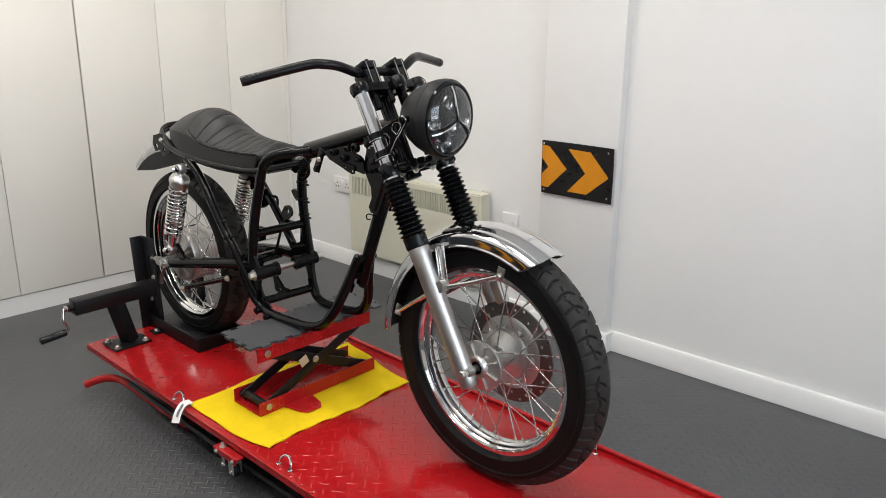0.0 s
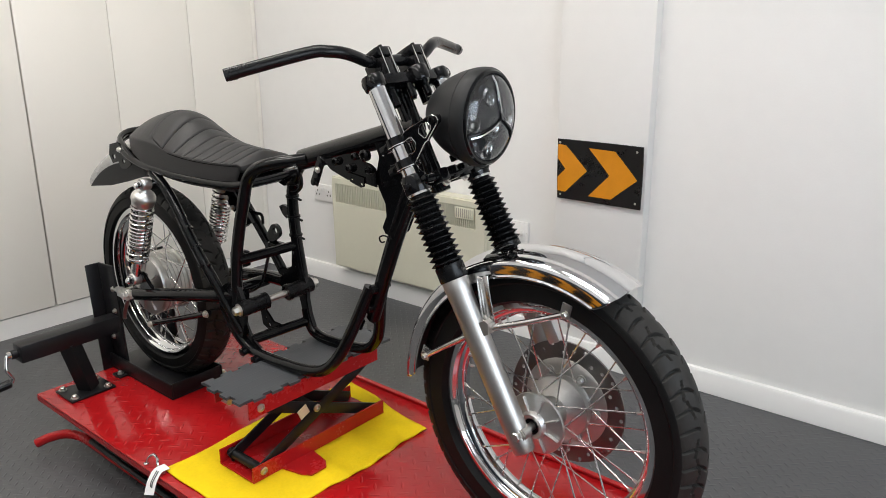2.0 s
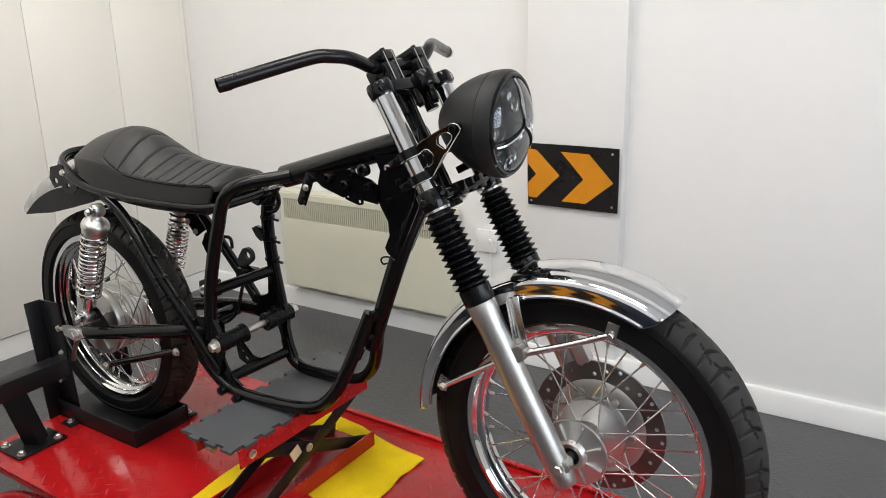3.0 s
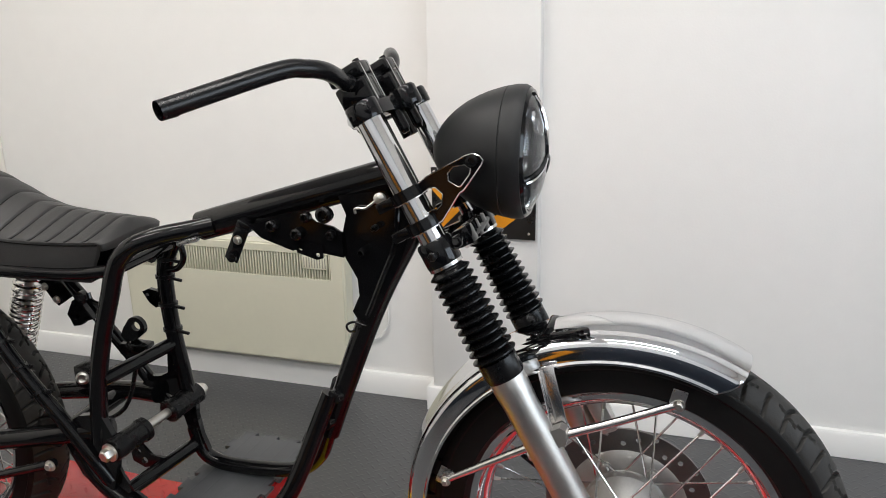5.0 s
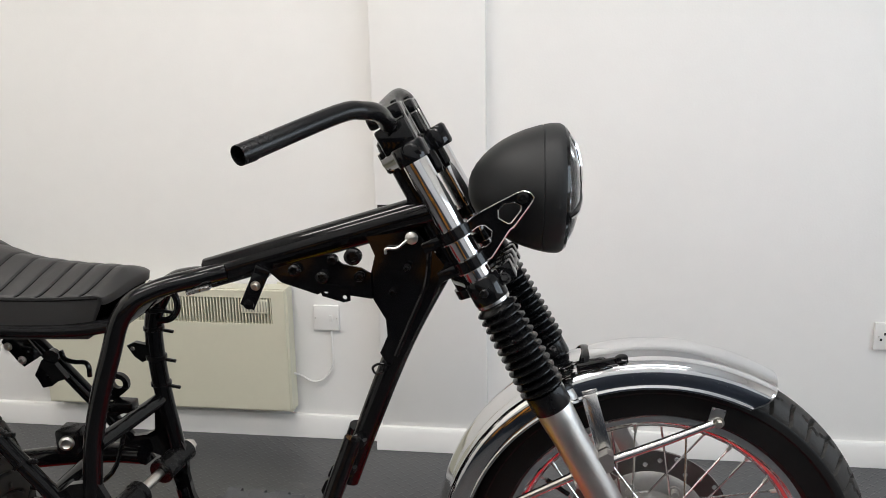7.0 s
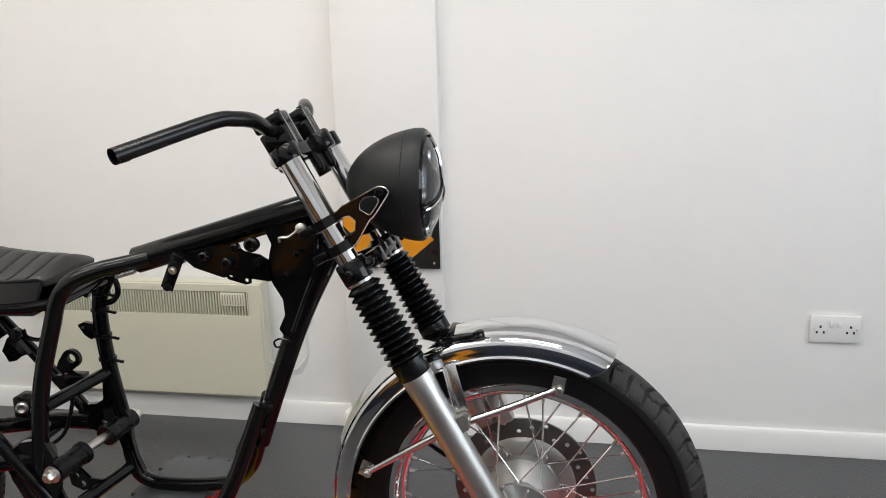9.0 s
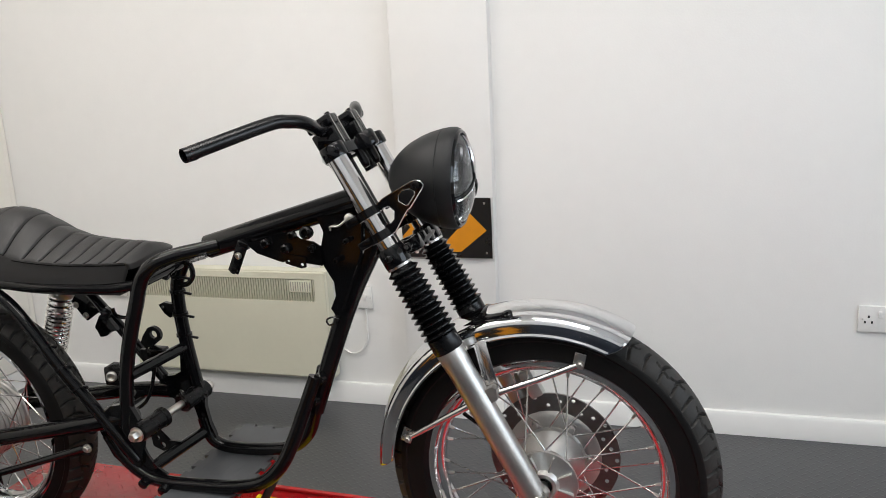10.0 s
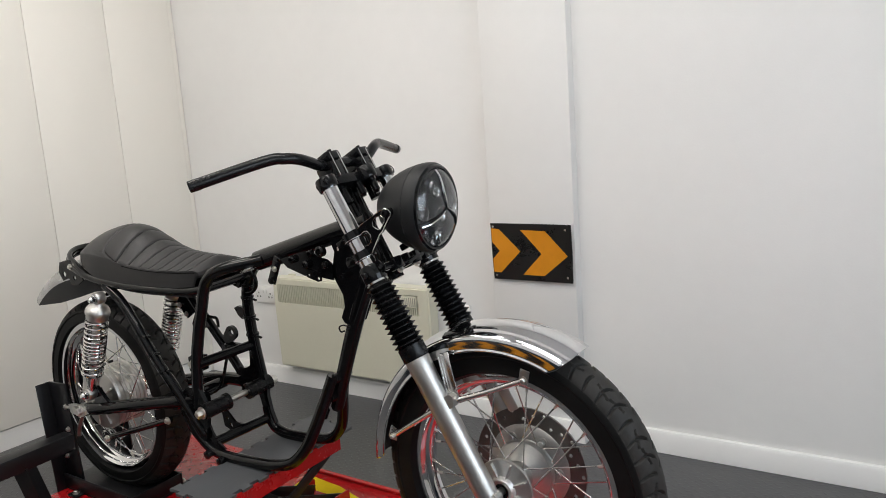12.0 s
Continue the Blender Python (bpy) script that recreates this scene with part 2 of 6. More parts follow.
def lathe(bm, prof, m=None, segs=32, cap=True):
    """Turns (radius, height) pairs round the local z axis."""
    m = m or Matrix.Identity(4)
    rings = []
    for r, h in prof:
        if r < 1e-6:
            rings.append([bm.verts.new(m @ Vector((0, 0, h)))])
        else:
            rings.append([bm.verts.new(m @ Vector((r * math.cos(2 * math.pi * k / segs), r * math.sin(2 * math.pi * k / segs), h))) for k in range(segs)])
    for a, b in zip(rings, rings[1:]):
        for k in range(segs):
            j = (k + 1) % segs
            if len(a) == 1 and len(b) == 1:
                continue
            if len(a) == 1:
                bm.faces.new((a[0], b[j], b[k]))
            elif len(b) == 1:
                bm.faces.new((a[k], a[j], b[0]))
            else:
                bm.faces.new((a[k], a[j], b[j], b[k]))
    if cap:
        for ring in (rings[0], rings[-1]):
            if len(ring) > 1:
                bm.faces.new(ring)
    return bm


def ring_lathe(bm, prof, m=None, segs=48):
    """Turns a closed section of (radius, height) pairs."""
    return lathe(bm, list(prof) + [prof[0]], m, segs, cap=False)


def axis(p, d):
    """A frame at p whose z axis looks along d."""
    return Matrix.Translation(p) @ Vector(d).to_track_quat("Z", "Y").to_matrix().to_4x4()


def plate(bm, poly, y0, y1, holes=(), bevel=0.0):
    """A sheet in the x-z plane from y0 to y1, with round holes (x, z, radius) or holes with corners (four points or more)."""
    loops = [[Vector((x, y0, z)) for x, z in poly]]
    for hole in holes:
        if len(hole) > 3:
            loops.append([Vector((x, y0, z)) for x, z in hole])
            continue
        x, z, r = hole
        loops.append([Vector((x + r * math.cos(a), y0, z + r * math.sin(a))) for a in [2 * math.pi * k / 14 for k in range(14)]])
    edges = []
    for lp in loops:
        vs = [bm.verts.new(c) for c in lp]
        edges += [bm.edges.new((vs[i], vs[(i + 1) % len(vs)])) for i in range(len(vs))]
    res = bmesh.ops.triangle_fill(bm, edges=edges, use_beauty=True, use_dissolve=False, normal=(0, 1, 0))
    faces = [f for f in res["geom"] if isinstance(f, bmesh.types.BMFace)]
    ex = bmesh.ops.extrude_face_region(bm, geom=faces)
    for v in ex["geom"]:
        if isinstance(v, bmesh.types.BMVert):
            v.co.y += y1 - y0
    return bm


def bolt(bm, p, d, r=0.006, h=0.005):
    """A hexagon head with a washer."""
    m = axis(p, d)
    lathe(bm, [(r * 1.45, 0), (r * 1.45, h * 0.3)], m, 16)
    lathe(bm, [(r, h * 0.3), (r, h * 1.1), (r * 0.8, h * 1.3)], m, 6)
    return bm


def B():
    return bmesh.new()

# ---- the room ----
U0, U1, V1, VL = -1.969, 2.5, -3.3, 0.019      # VL: the wall beyond the pilaster lies a little deeper
floor = solid("floor", box(B(), (U0 - 0.7, V1 - 0.15, -0.12), (U1 + 0.15, 0.15, 0.0)), FLOOR, "dark grey studded vinyl workshop floor", "floor", "structure", RM)
solid("wall_north", box(B(), (0.0, 0.0, 0.0), (U1 + 0.15, 0.15, CEIL)), WALL, "plain white painted plaster wall", "wall", "structure", RM)
solid("wall_north_west", box(B(), (U0 - 0.7, VL, 0.0), (-0.0005, 0.15, CEIL)), WALL, "plain white painted plaster wall above a heater", "wall", "structure", RM)
# closing wall out of view; its grey dims bounce light and chrome reflections
solid("wall_south", box(B(), (U0 - 0.7, V1 - 0.15, 0.0), (U1 + 0.15, V1, CEIL)), WALL_DIMMED, "plain unseen wall, greyed to dim its bounce and reflections", "wall", "structure", RM)
solid("wall_west", box(B(), (U0 - 0.7, V1, 0.0), (U0 - 0.6, VL, CEIL)), WALL, "plain white wall behind the fitted cupboards", "wall", "structure", RM)
bm = B()
for lo, hi in (((U1, V1, 0), (U1 + 0.15, 0, 0.9)), ((U1, V1, 2.0), (U1 + 0.15, 0, CEIL)), ((U1, V1, 0.9), (U1 + 0.15, -2.55, 2.0)), ((U1, -0.95, 0.9), (U1 + 0.15, 0, 2.0))):
    box(bm, lo, hi)
solid("wall_east", bm, WALL, "plain white wall with a window opening", "wall", "structure", RM)
solid("ceiling", box(B(), (U0 - 0.7, V1 - 0.15, CEIL), (U1 + 0.15, 0.15, CEIL + 0.12)), CEILING, "plain white painted ceiling", "ceiling", "structure", RM)
win = thing("window_1", RM @ pose(U1 + 0.06, -1.75, 1.45), "white framed window in the end wall", "window", kind="structure")
bm = B()
for lo, hi in (((-0.03, -0.8, -0.55), (0.03, 0.8, -0.49)), ((-0.03, -0.8, 0.49), (0.03, 0.8, 0.55)), ((-0.03, -0.8, -0.49), (0.03, -0.74, 0.49)), ((-0.03, 0.74, -0.49), (0.03, 0.8, 0.49)), ((-0.03, -0.03, -0.49), (0.03, 0.03, 0.49))):
    box(bm, lo, hi, 0.004)
part("window_frame", bm, TRIM, win)

solid("trim_2", box(B(), (U0, V1 + 0.0005, 0.001), (U1, V1 + 0.012, 0.95), 0.002), NAVY, "dark navy painted dado along the wall", "dado", "structure", RM)

# pilaster with the warning sign
PL, PR, PD = -0.218, 0.1275, 0.0435
solid("wall_pilaster", box(B(), (PL, -PD, 0), (PR, 0.03, CEIL), 0.004), WALL, "shallow white boxed-in pilaster on the wall", "wall", "structure", RM)


def skirting(bm, a, b, out, top=0.083):
    """A moulded board from a to b along the wall, standing out of it by 18 mm."""
    (x0, y0), (x1, y1) = a, b
    ox, oy = out
    sec = [(0.0005, 0.001), (0.018, 0.001), (0.018, top - 0.012), (0.012, top - 0.002), (0.0005, top)]
    r0 = [bm.verts.new((x0 + ox * d, y0 + oy * d, z)) for d, z in sec]
    r1 = [bm.verts.new((x1 + ox * d, y1 + oy * d, z)) for d, z in sec]
    for i in range(len(sec)):
        j = (i + 1) % len(sec)
        bm.faces.new((r0[i], r0[j], r1[j], r1[i]))
    bm.faces.new(r0[::-1])
    bm.faces.new(r1)


bm = B()
skirting(bm, (U0, VL), (PL - 0.018, VL), (0, -1))
solid("baseboard_1", bm, TRIM, "white gloss skirting board", "skirting board", "structure", RM)
bm = B()
skirting(bm, (PR + 0.018, 0), (U1, 0), (0, -1))
solid("baseboard_2", bm, TRIM, "white gloss skirting board", "skirting board", "structure", RM)
bm = B()
skirting(bm, (PL - 0.018, -PD), (PR + 0.018, -PD), (0, -1))
box(bm, (PL - 0.018, -PD, 0.001), (PL - 0.0005, VL - 0.0005, 0.081))
box(bm, (PR + 0.0005, -PD, 0.001), (PR + 0.018, -0.0005, 0.081))
solid("baseboard_3", bm, TRIM, "white gloss skirting board round the pilaster", "skirting board", "structure", RM)

# fitted cupboards along the west side
EDGES = [-0.011, -0.359, -0.734, -1.111, -1.487, -1.863, -2.239, -2.615, -2.991, -3.29]
for a, b in zip(EDGES, EDGES[1:]):
    cup = thing("cupboard", RM @ pose(U0, (a + b) / 2, 0), "tall white fitted cupboard with a plain flush door", "cupboard", "fitted cupboards along the wall")
    w = (a - b) / 2
    part("body", box(B(), (-0.58, -w, 0.085), (-0.022, w, 2.5)), DOOR, cup)
    lo, hi = (0.0038 if abs(b + 1.111) < 1e-6 else 0.0013), (0.0038 if abs(a + 1.111) < 1e-6 else 0.0013)
    part("door", box(B(), (-0.020, -w + lo, 0.088), (0.0, w - hi, 2.49), 0.0014), DOOR, cup)
    part("plinth", box(B(), (-0.56, -w, 0.0), (-0.006, w, 0.083)), TRIM, cup)
solid("trim_1", box(B(), (U0 - 0.58, -0.009, 0.0), (U0 - 0.004, VL - 0.003, 2.5), 0.001), DOOR, "narrow white filler strip beside the cupboards", "trim", "structure", RM)

for i, (u, v) in enumerate(PANELS):
    pan = thing("ceiling_light", RM @ pose(u, v, CEIL), "flat white rectangular ceiling light panel, lit", "ceiling light", "ceiling lights")
    bm = B()
    for lo, hi in (((-0.62, -0.17, -0.03), (0.62, -0.14, -0.0005)), ((-0.62, 0.14, -0.03), (0.62, 0.17, -0.0005)), ((-0.62, -0.14, -0.03), (-0.59, 0.14, -0.0005)), ((0.59, -0.14, -0.03), (0.62, 0.14, -0.0005))):
        box(bm, lo, hi, 0.002)
    part("housing", bm, TRIM, pan)
    part("diffuser", box(B(), (-0.588, -0.138, -0.02), (0.588, 0.138, -0.012)), PANEL_GLOW, pan)

# ---- panel heater on the wall ----
HL, HR, HB, HT, HD = -1.400, -0.522, 0.118, 0.543, 0.076
heater = thing("panel_heater", RM @ pose(0, VL, 0), "cream enamelled wall panel heater with a slotted grille", "heater")
bm = B()
GL, GR, GB, GT = -1.376, -0.570, 0.425, 0.513
for lo, hi in (((HL, -HD, HB), (HR, -0.012, GB)), ((HL, -HD, GT), (HR, -0.012, HT)), ((HL, -HD, GB), (GL, -0.012, GT)), ((GR, -HD, GB), (HR, -0.012, GT))):
    box(bm, lo, hi, 0.0)
bmesh.ops.remove_doubles(bm, verts=bm.verts, dist=0.0005)
rim = [e for e in bm.edges if all(abs(v.co.y + HD) < 1e-4 for v in e.verts) and (all(abs(v.co.x - HL) < 1e-4 for v in e.verts) or all(abs(v.co.x - HR) < 1e-4 for v in e.verts) or all(abs(v.co.z - HB) < 1e-4 for v in e.verts) or all(abs(v.co.z - HT) < 1e-4 for v in e.verts))]
corner = [e for e in bm.edges if abs(e.verts[0].co.x - e.verts[1].co.x) < 1e-4 and abs(e.verts[0].co.z - e.verts[1].co.z) < 1e-4 and min(abs(e.verts[0].co.x - HL), abs(e.verts[0].co.x - HR)) < 1e-4 and min(abs(e.verts[0].co.z - HB), abs(e.verts[0].co.z - HT)) < 1e-4]
bmesh.ops.bevel(bm, geom=rim, offset=0.006, segments=3, affect="EDGES")
corner = [e for e in corner if e.is_valid]
bmesh.ops.bevel(bm, geom=corner, offset=0.018, segments=5, affect="EDGES")
part("casing", bm, CREAM, heater)
part("grille_back", box(B(), (GL, -HD + 0.018, GB), (GR, -HD + 0.024, GT)), CREAM_SHADE, heater)
slat_mesh = mesh_of("slat", box(B(), (-0.0022, -HD + 0.002, GB), (0.0022, -HD + 0.016, GT), 0.0008, seg=1), CREAM)
for k in range(75):
    s = new("slat", slat_mesh)
    s.parent = heater
    s.location.x = GL + 0.005 + k * (GR - GL - 0.010) / 74
part("control_panel", box(B(), (GR - 0.105, -HD - 0.0015, GB + 0.036), (GR - 0.012, -HD + 0.012, GT - 0.006), 0.001), CREAM, heater, "small control cover in the grille")
# slots are dark strips laid on the cover, shade drawn as colour
for k in range(9):
    u = GR - 0.098 + k * 0.0098
    part("slot", box(B(), (u, -HD - 0.0020, GB + 0.041), (u + 0.0034, -HD - 0.0012, GT - 0.011)), CREAM_SHADE, heater)
for u in (HL + 0.06, HR - 0.03):
    part("wall_bracket", box(B(), (u - 0.02, -0.0118, HB + 0.05), (u + 0.02, -0.0005, HT + 0.006), 0.001), CREAM, heater)


def socket(u, v, z, w, h, double, switch=True, label="white plastic double wall socket with switches"):
    s = thing("wall_socket", RM @ pose(u, v, z), label, "socket", "wall sockets")
    part("faceplate", box(B(), (-w / 2, -0.012, -h / 2), (w / 2, -0.0005, h / 2), 0.003), PLASTIC, s)
    xs = ((-0.3 * w, 0.3 * w) if double else (0.0,))
    for x in xs:
        if double:
            for dx, dz in ((0, 0.008), (-0.010, -0.010), (0.010, -0.010)):
                part("pin_slot", box(B(), (x + dx - 0.003, -0.0125, dz - 0.004), (x + dx + 0.003, -0.0115, dz + 0.004)), INK, s)
    if switch:
        for x in ((-0.011, 0.011) if double else (0.016,)):
            part("rocker_switch", box(B(), (x - 0.006, -0.0155, 0.006 if double else -0.010), (x + 0.006, -0.011, 0.026 if double else 0.010), 0.0012), PLASTIC, s)
    for x in (-0.42 * w, 0.42 * w):
        bm = B()
        lathe(bm, [(0.0026, 0), (0.0026, 0.0012), (0.0, 0.0016)], axis((x, -0.012, 0), (0, -1, 0)), 10)
        part("screw", bm, ZINC, s)
    return s


socket(-0.409, VL, 0.430, 0.086, 0.086, False, label="white plastic fused spur switch beside the heater")
socket(-1.533, VL, 0.436, 0.128, 0.080, True)
socket(1.358, 0.0, 0.426, 0.146, 0.086, True)
bm = B()
tube(bm, [(-0.372, -0.008, 0.396), (-0.371, -0.009, 0.33), (-0.375, -0.010, 0.27), (-0.405, -0.012, 0.225), (-0.445, -0.012, 0.215), (-0.48, -0.014, 0.235), (-0.503, -0.03, 0.25)], 0.0034, 8, 6)
solid("heater_cable", bm, PLASTIC, "thin white flex from the heater to its switch", "cable", m=RM @ pose(-0.023, VL, -0.01))

# ---- chevron sign ----
sign = thing("chevron_sign", RM @ pose(-0.207, -PD - 0.004, 0.609), "black rubber road sign with orange chevrons, slightly warped", "sign")
SW, SH = 0.329, 0.213


def warp(bm):
    for v in bm.verts:
        s, t = v.co.x / SW, v.co.z / SH
        v.co.y -= 0.004 + 0.010 * (2 * s - 1) ** 2 * (0.4 + 0.6 * t) * 0.6 + 0.002 * math.sin(5 * t + 2 * s)
        v.co.x += 0.005 * (1 - t) * (1 - s)


bm = B()
bmesh.ops.create_grid(bm, x_segments=18, y_segments=12, size=0.5)
for v in bm.verts:
    v.co = Vector(((v.co.x + 0.5) * SW, 0, (v.co.y + 0.5) * SH))
g = bmesh.ops.extrude_face_region(bm, geom=bm.faces[:])
for v in g["geom"]:
    if isinstance(v, bmesh.types.BMVert):
        v.co.y -= 0.004
warp(bm)
part("board", bm, SIGN_BLACK, sign)


def chevron(poly):
    bm = B()
    plate(bm, [(s * SW, (1 - t) * SH) for s, t in poly], -0.0048, -0.0042)
    bmesh.ops.subdivide_edges(bm, edges=bm.edges[:], cuts=3, use_grid_fill=True)
    bmesh.ops.triangulate(bm, faces=bm.faces[:])
    warp(bm)
    part("chevron", bm, ORANGE, sign, "orange reflective chevron")


chevron([(0.37, 0.11), (0.68, 0.12), (0.945, 0.54), (0.655, 0.90), (0.385, 0.90), (0.625, 0.52)])
chevron([(0.006, 0.09), (0.10, 0.10), (0.36, 0.49), (0.10, 0.88), (0.006, 0.87), (0.006, 0.64), (0.10, 0.49), (0.006, 0.33)])
for s, t in ((0.03, 0.06), (0.93, 0.09), (0.94, 0.91), (0.04, 0.93)):
    bm = B()
    lathe(bm, [(0.0042, 0), (0.0042, 0.001), (0.002, 0.002), (0, 0.0022)], axis((s * SW, -0.0048, (1 - t) * SH), (0, -1, 0)), 12)
    warp(bm)
    part("screw", bm, ZINC, sign)

# long chevron board on the wall across the room
board = thing("chevron_board", RM @ pose(0.06, V1 + 0.0125, 0.27, 0, 0, 180), "long black wall board with orange chevrons", "sign")
part("board", box(B(), (0.0, -0.006, 0.0), (1.26, 0.0, 0.46), 0.002), SIGN_BLACK, board)
for k in range(4):
    bm = B()
    x = 0.06 + 0.31 * k
    plate(bm, [(x, 0.23), (x + 0.11, 0.43), (x + 0.24, 0.43), (x + 0.13, 0.23), (x + 0.24, 0.03), (x + 0.11, 0.03)], -0.0075, -0.0064)
    part("chevron", bm, ORANGE, board, "orange reflective chevron")

# ---- motorcycle lift ----
PZ = 0.185                                    # top of the platform
X0, X1, Y0, Y1 = -1.025, 1.32, -0.376, 0.306
lift = thing("motorcycle_lift", SIM, "glossy red steel motorcycle lift table, lowered", "lift")
bm = B()
box(bm, (X0, Y0, PZ - 0.006), (X1, Y1, PZ), 0.0015)
box(bm, (X0, Y0, PZ - 0.020), (X1, Y0 + 0.005, PZ - 0.0065))
box(bm, (X0, Y1 - 0.005, PZ - 0.020), (X1, Y1, PZ - 0.0065))
box(bm, (X0, Y0 + 0.006, PZ - 0.020), (X0 + 0.005, Y1 - 0.006, PZ - 0.0065))
part("deck", bm, RED, lift, "red tread-plate deck")
bm = B()
box(bm, (X0 + 0.6, Y1 - 0.016, PZ + 0.0005), (X1, Y1 - 0.001, PZ + 0.010), 0.003)
part("edge_strip", bm, RED_PLAIN, lift)
bm = B()
box(bm, (0.211, -0.1955, PZ + 0.0002), (1.05, -0.1930, PZ + 0.0008))
part("panel_slot", bm, RED_PLAIN, lift, "narrow slot line in the deck")
for y in (Y0 + 0.13, Y1 - 0.13):
    part("side_rail", box(B(), (X0 + 0.12, y - 0.025, PZ - 0.075), (X1 - 0.1, y + 0.025, PZ - 0.008), 0.004), STEEL_BLACK, lift)
    part("floor_rail", box(B(), (X0 + 0.25, y - 0.03, 0.004), (X1 - 0.2, y + 0.03, 0.045), 0.004), STEEL_BLACK, lift, m=SIM.inverted())
    part("scissor_arm", box(B(), (-0.6, y - 0.012, 0.060), (0.7, y + 0.012, 0.105), 0.003), STEEL_BLACK, lift)
part("cross_beam", box(B(), (X0 + 0.25, Y0 + 0.1, 0.004), (X0 + 0.31, Y1 - 0.1, 0.04), 0.003), STEEL_BLACK, lift, m=SIM.inverted())
part("cross_beam", box(B(), (0.4, Y0 + 0.1, 0.004), (0.46, Y1 - 0.1, 0.04), 0.003), STEEL_BLACK, lift, m=SIM.inverted())


def d_ring(x, y, a=0.0):
    bm = B()
    pts = [(x - 0.024, y, PZ - 0.004)] + [(x - 0.024 * math.cos(t), y + 0.012 * math.sin(t), PZ + 0.026 * math.sin(t) + 0.004) for t in [math.pi * k / 8 for k in range(1, 8)]] + [(x + 0.024, y, PZ - 0.004)]
    tube(bm, pts, 0.0036, 8, 3)
    for s in (-0.024, 0.024):
        lathe(bm, [(0.007, 0), (0.007, 0.004), (0.004, 0.005)], axis((x + s, y, PZ), (0, 0, 1)), 10)
    part("tie_down_ring", bm, CHROME, lift, "bright steel tie-down ring")


d_ring(-0.412, -0.366)
d_ring(0.100, -0.352)
d_ring(-0.408, 0.262)
d_ring(0.62, 0.262)
d_ring(0.62, -0.352)
bm = B()
tube(bm, [(-0.955, -0.425, 0.070), (-0.935, -0.395, 0.083), (-0.90, -0.36, 0.092), (-0.84, -0.335, 0.088), (-0.70, -0.325, 0.074), (-0.45, -0.320, 0.070)], 0.0135, 10, 5)
part("foot_pedal", bm, RED_PLAIN, lift, "bent red foot pedal tube")
bm = B()
tube(bm, [(-0.78, -0.345, 0.108), (-0.5, -0.352, 0.112), (-0.25, -0.356, 0.115), (0.2, -0.356, 0.115)], 0.008, 8, 4)
part("release_bar", bm, STEEL_BLACK, lift)
bm = B()
box(bm, (-0.162, Y0 - 0.026, PZ - 0.030), (-0.052, Y0 - 0.0005, PZ - 0.023), 0.002)
box(bm, (-0.162, Y0 - 0.0265, PZ - 0.042), (-0.052, Y0 - 0.024, PZ - 0.023), 0.001)
part("side_bracket", bm, RED_PLAIN, lift)
bm = B()
rod(bm, (-0.137, Y0 - 0.012, PZ - 0.075), (-0.137, Y0 - 0.012, PZ - 0.010), 0.0048, 10)
lathe(bm, [(0.008, 0), (0.008, 0.008), (0.005, 0.010)], axis((-0.137, Y0 - 0.012, PZ - 0.080), (0, 0, 1)), 16)
bolt(bm, (-0.137, Y0 - 0.012, PZ - 0.023), (0, 0, 1), 0.007, 0.007)
part("levelling_bolt", bm, ZINC, lift)
CX, CY, CZ = -0.080, Y0 - 0.012, PZ - 0.072
bm = B()
lathe(bm, [(0.005, -0.009), (0.016, -0.009), (0.0175, -0.006), (0.0175, 0.006), (0.016, 0.009), (0.005, 0.009)], axis((CX, CY, CZ), (0.2, 1, 0)), 24)
part("guide_roller", bm, RUBBER, lift)
bm = B()
box(bm, (CX - 0.012, CY - 0.014, CZ - 0.006), (CX + 0.012, CY - 0.0105, CZ + 0.030), 0.001)
box(bm, (CX - 0.012, CY + 0.0105, CZ - 0.006), (CX + 0.012, CY + 0.014, CZ + 0.030), 0.001)
box(bm, (CX - 0.012, CY - 0.014, CZ + 0.027), (CX + 0.012, CY + 0.014, CZ + 0.031), 0.001)
rod(bm, (CX, CY - 0.018, CZ), (CX, CY + 0.018, CZ), 0.004, 10)
rod(bm, (CX, CY, CZ + 0.03), (CX, CY, PZ - 0.03), 0.005, 10)
part("roller_fork", bm, ZINC, lift)
for x in (-0.147, -0.067):
    bm = B()
    bolt(bm, (x, Y0 - 0.0266, PZ - 0.033), (0, -1, 0), 0.004, 0.004)
    part("bolt", bm, ZINC, lift)

# ---- wheel vise on the lift's rear ----
vise = thing("wheel_vise", SIM @ pose(0.012, 0, 0), "black steel wheel vise bolted to the red deck", "wheel clamp")
part("base_plate", box(B(), (-1.0, -0.338, PZ + 0.0005), (-0.895, -0.205, PZ + 0.007), 0.002), STEEL_BLACK, vise)
for x, y in ((-0.985, -0.322), (-0.91, -0.322), (-0.985, -0.222), (-0.91, -0.222)):
    bm = B()
    bolt(bm, (x, y, PZ + 0.007), (0, 0, 1), 0.008, 0.008)
    part("bolt", bm, ZINC, vise)
bm = B()
tube(bm, [(-0.945, -0.262, PZ + 0.006), (-0.945, -0.300, 0.35)], 0.030, 4, 0)
part("post", bm, STEEL_BLACK, vise)
bm = B()
box(bm, (-0.970, -0.440, 0.342), (-0.920, -0.155, 0.392), 0.003)
part("beam", bm, STEEL_BLACK, vise)
bm = B()
lathe(bm, [(0.013, 0), (0.013, 0.016), (0.009, 0.018), (0.009, 0.026)], axis((-0.945, -0.440, 0.367), (0, -1, 0)), 14)
part("screw_end", bm, STEEL_BLACK, vise)
bm = B()
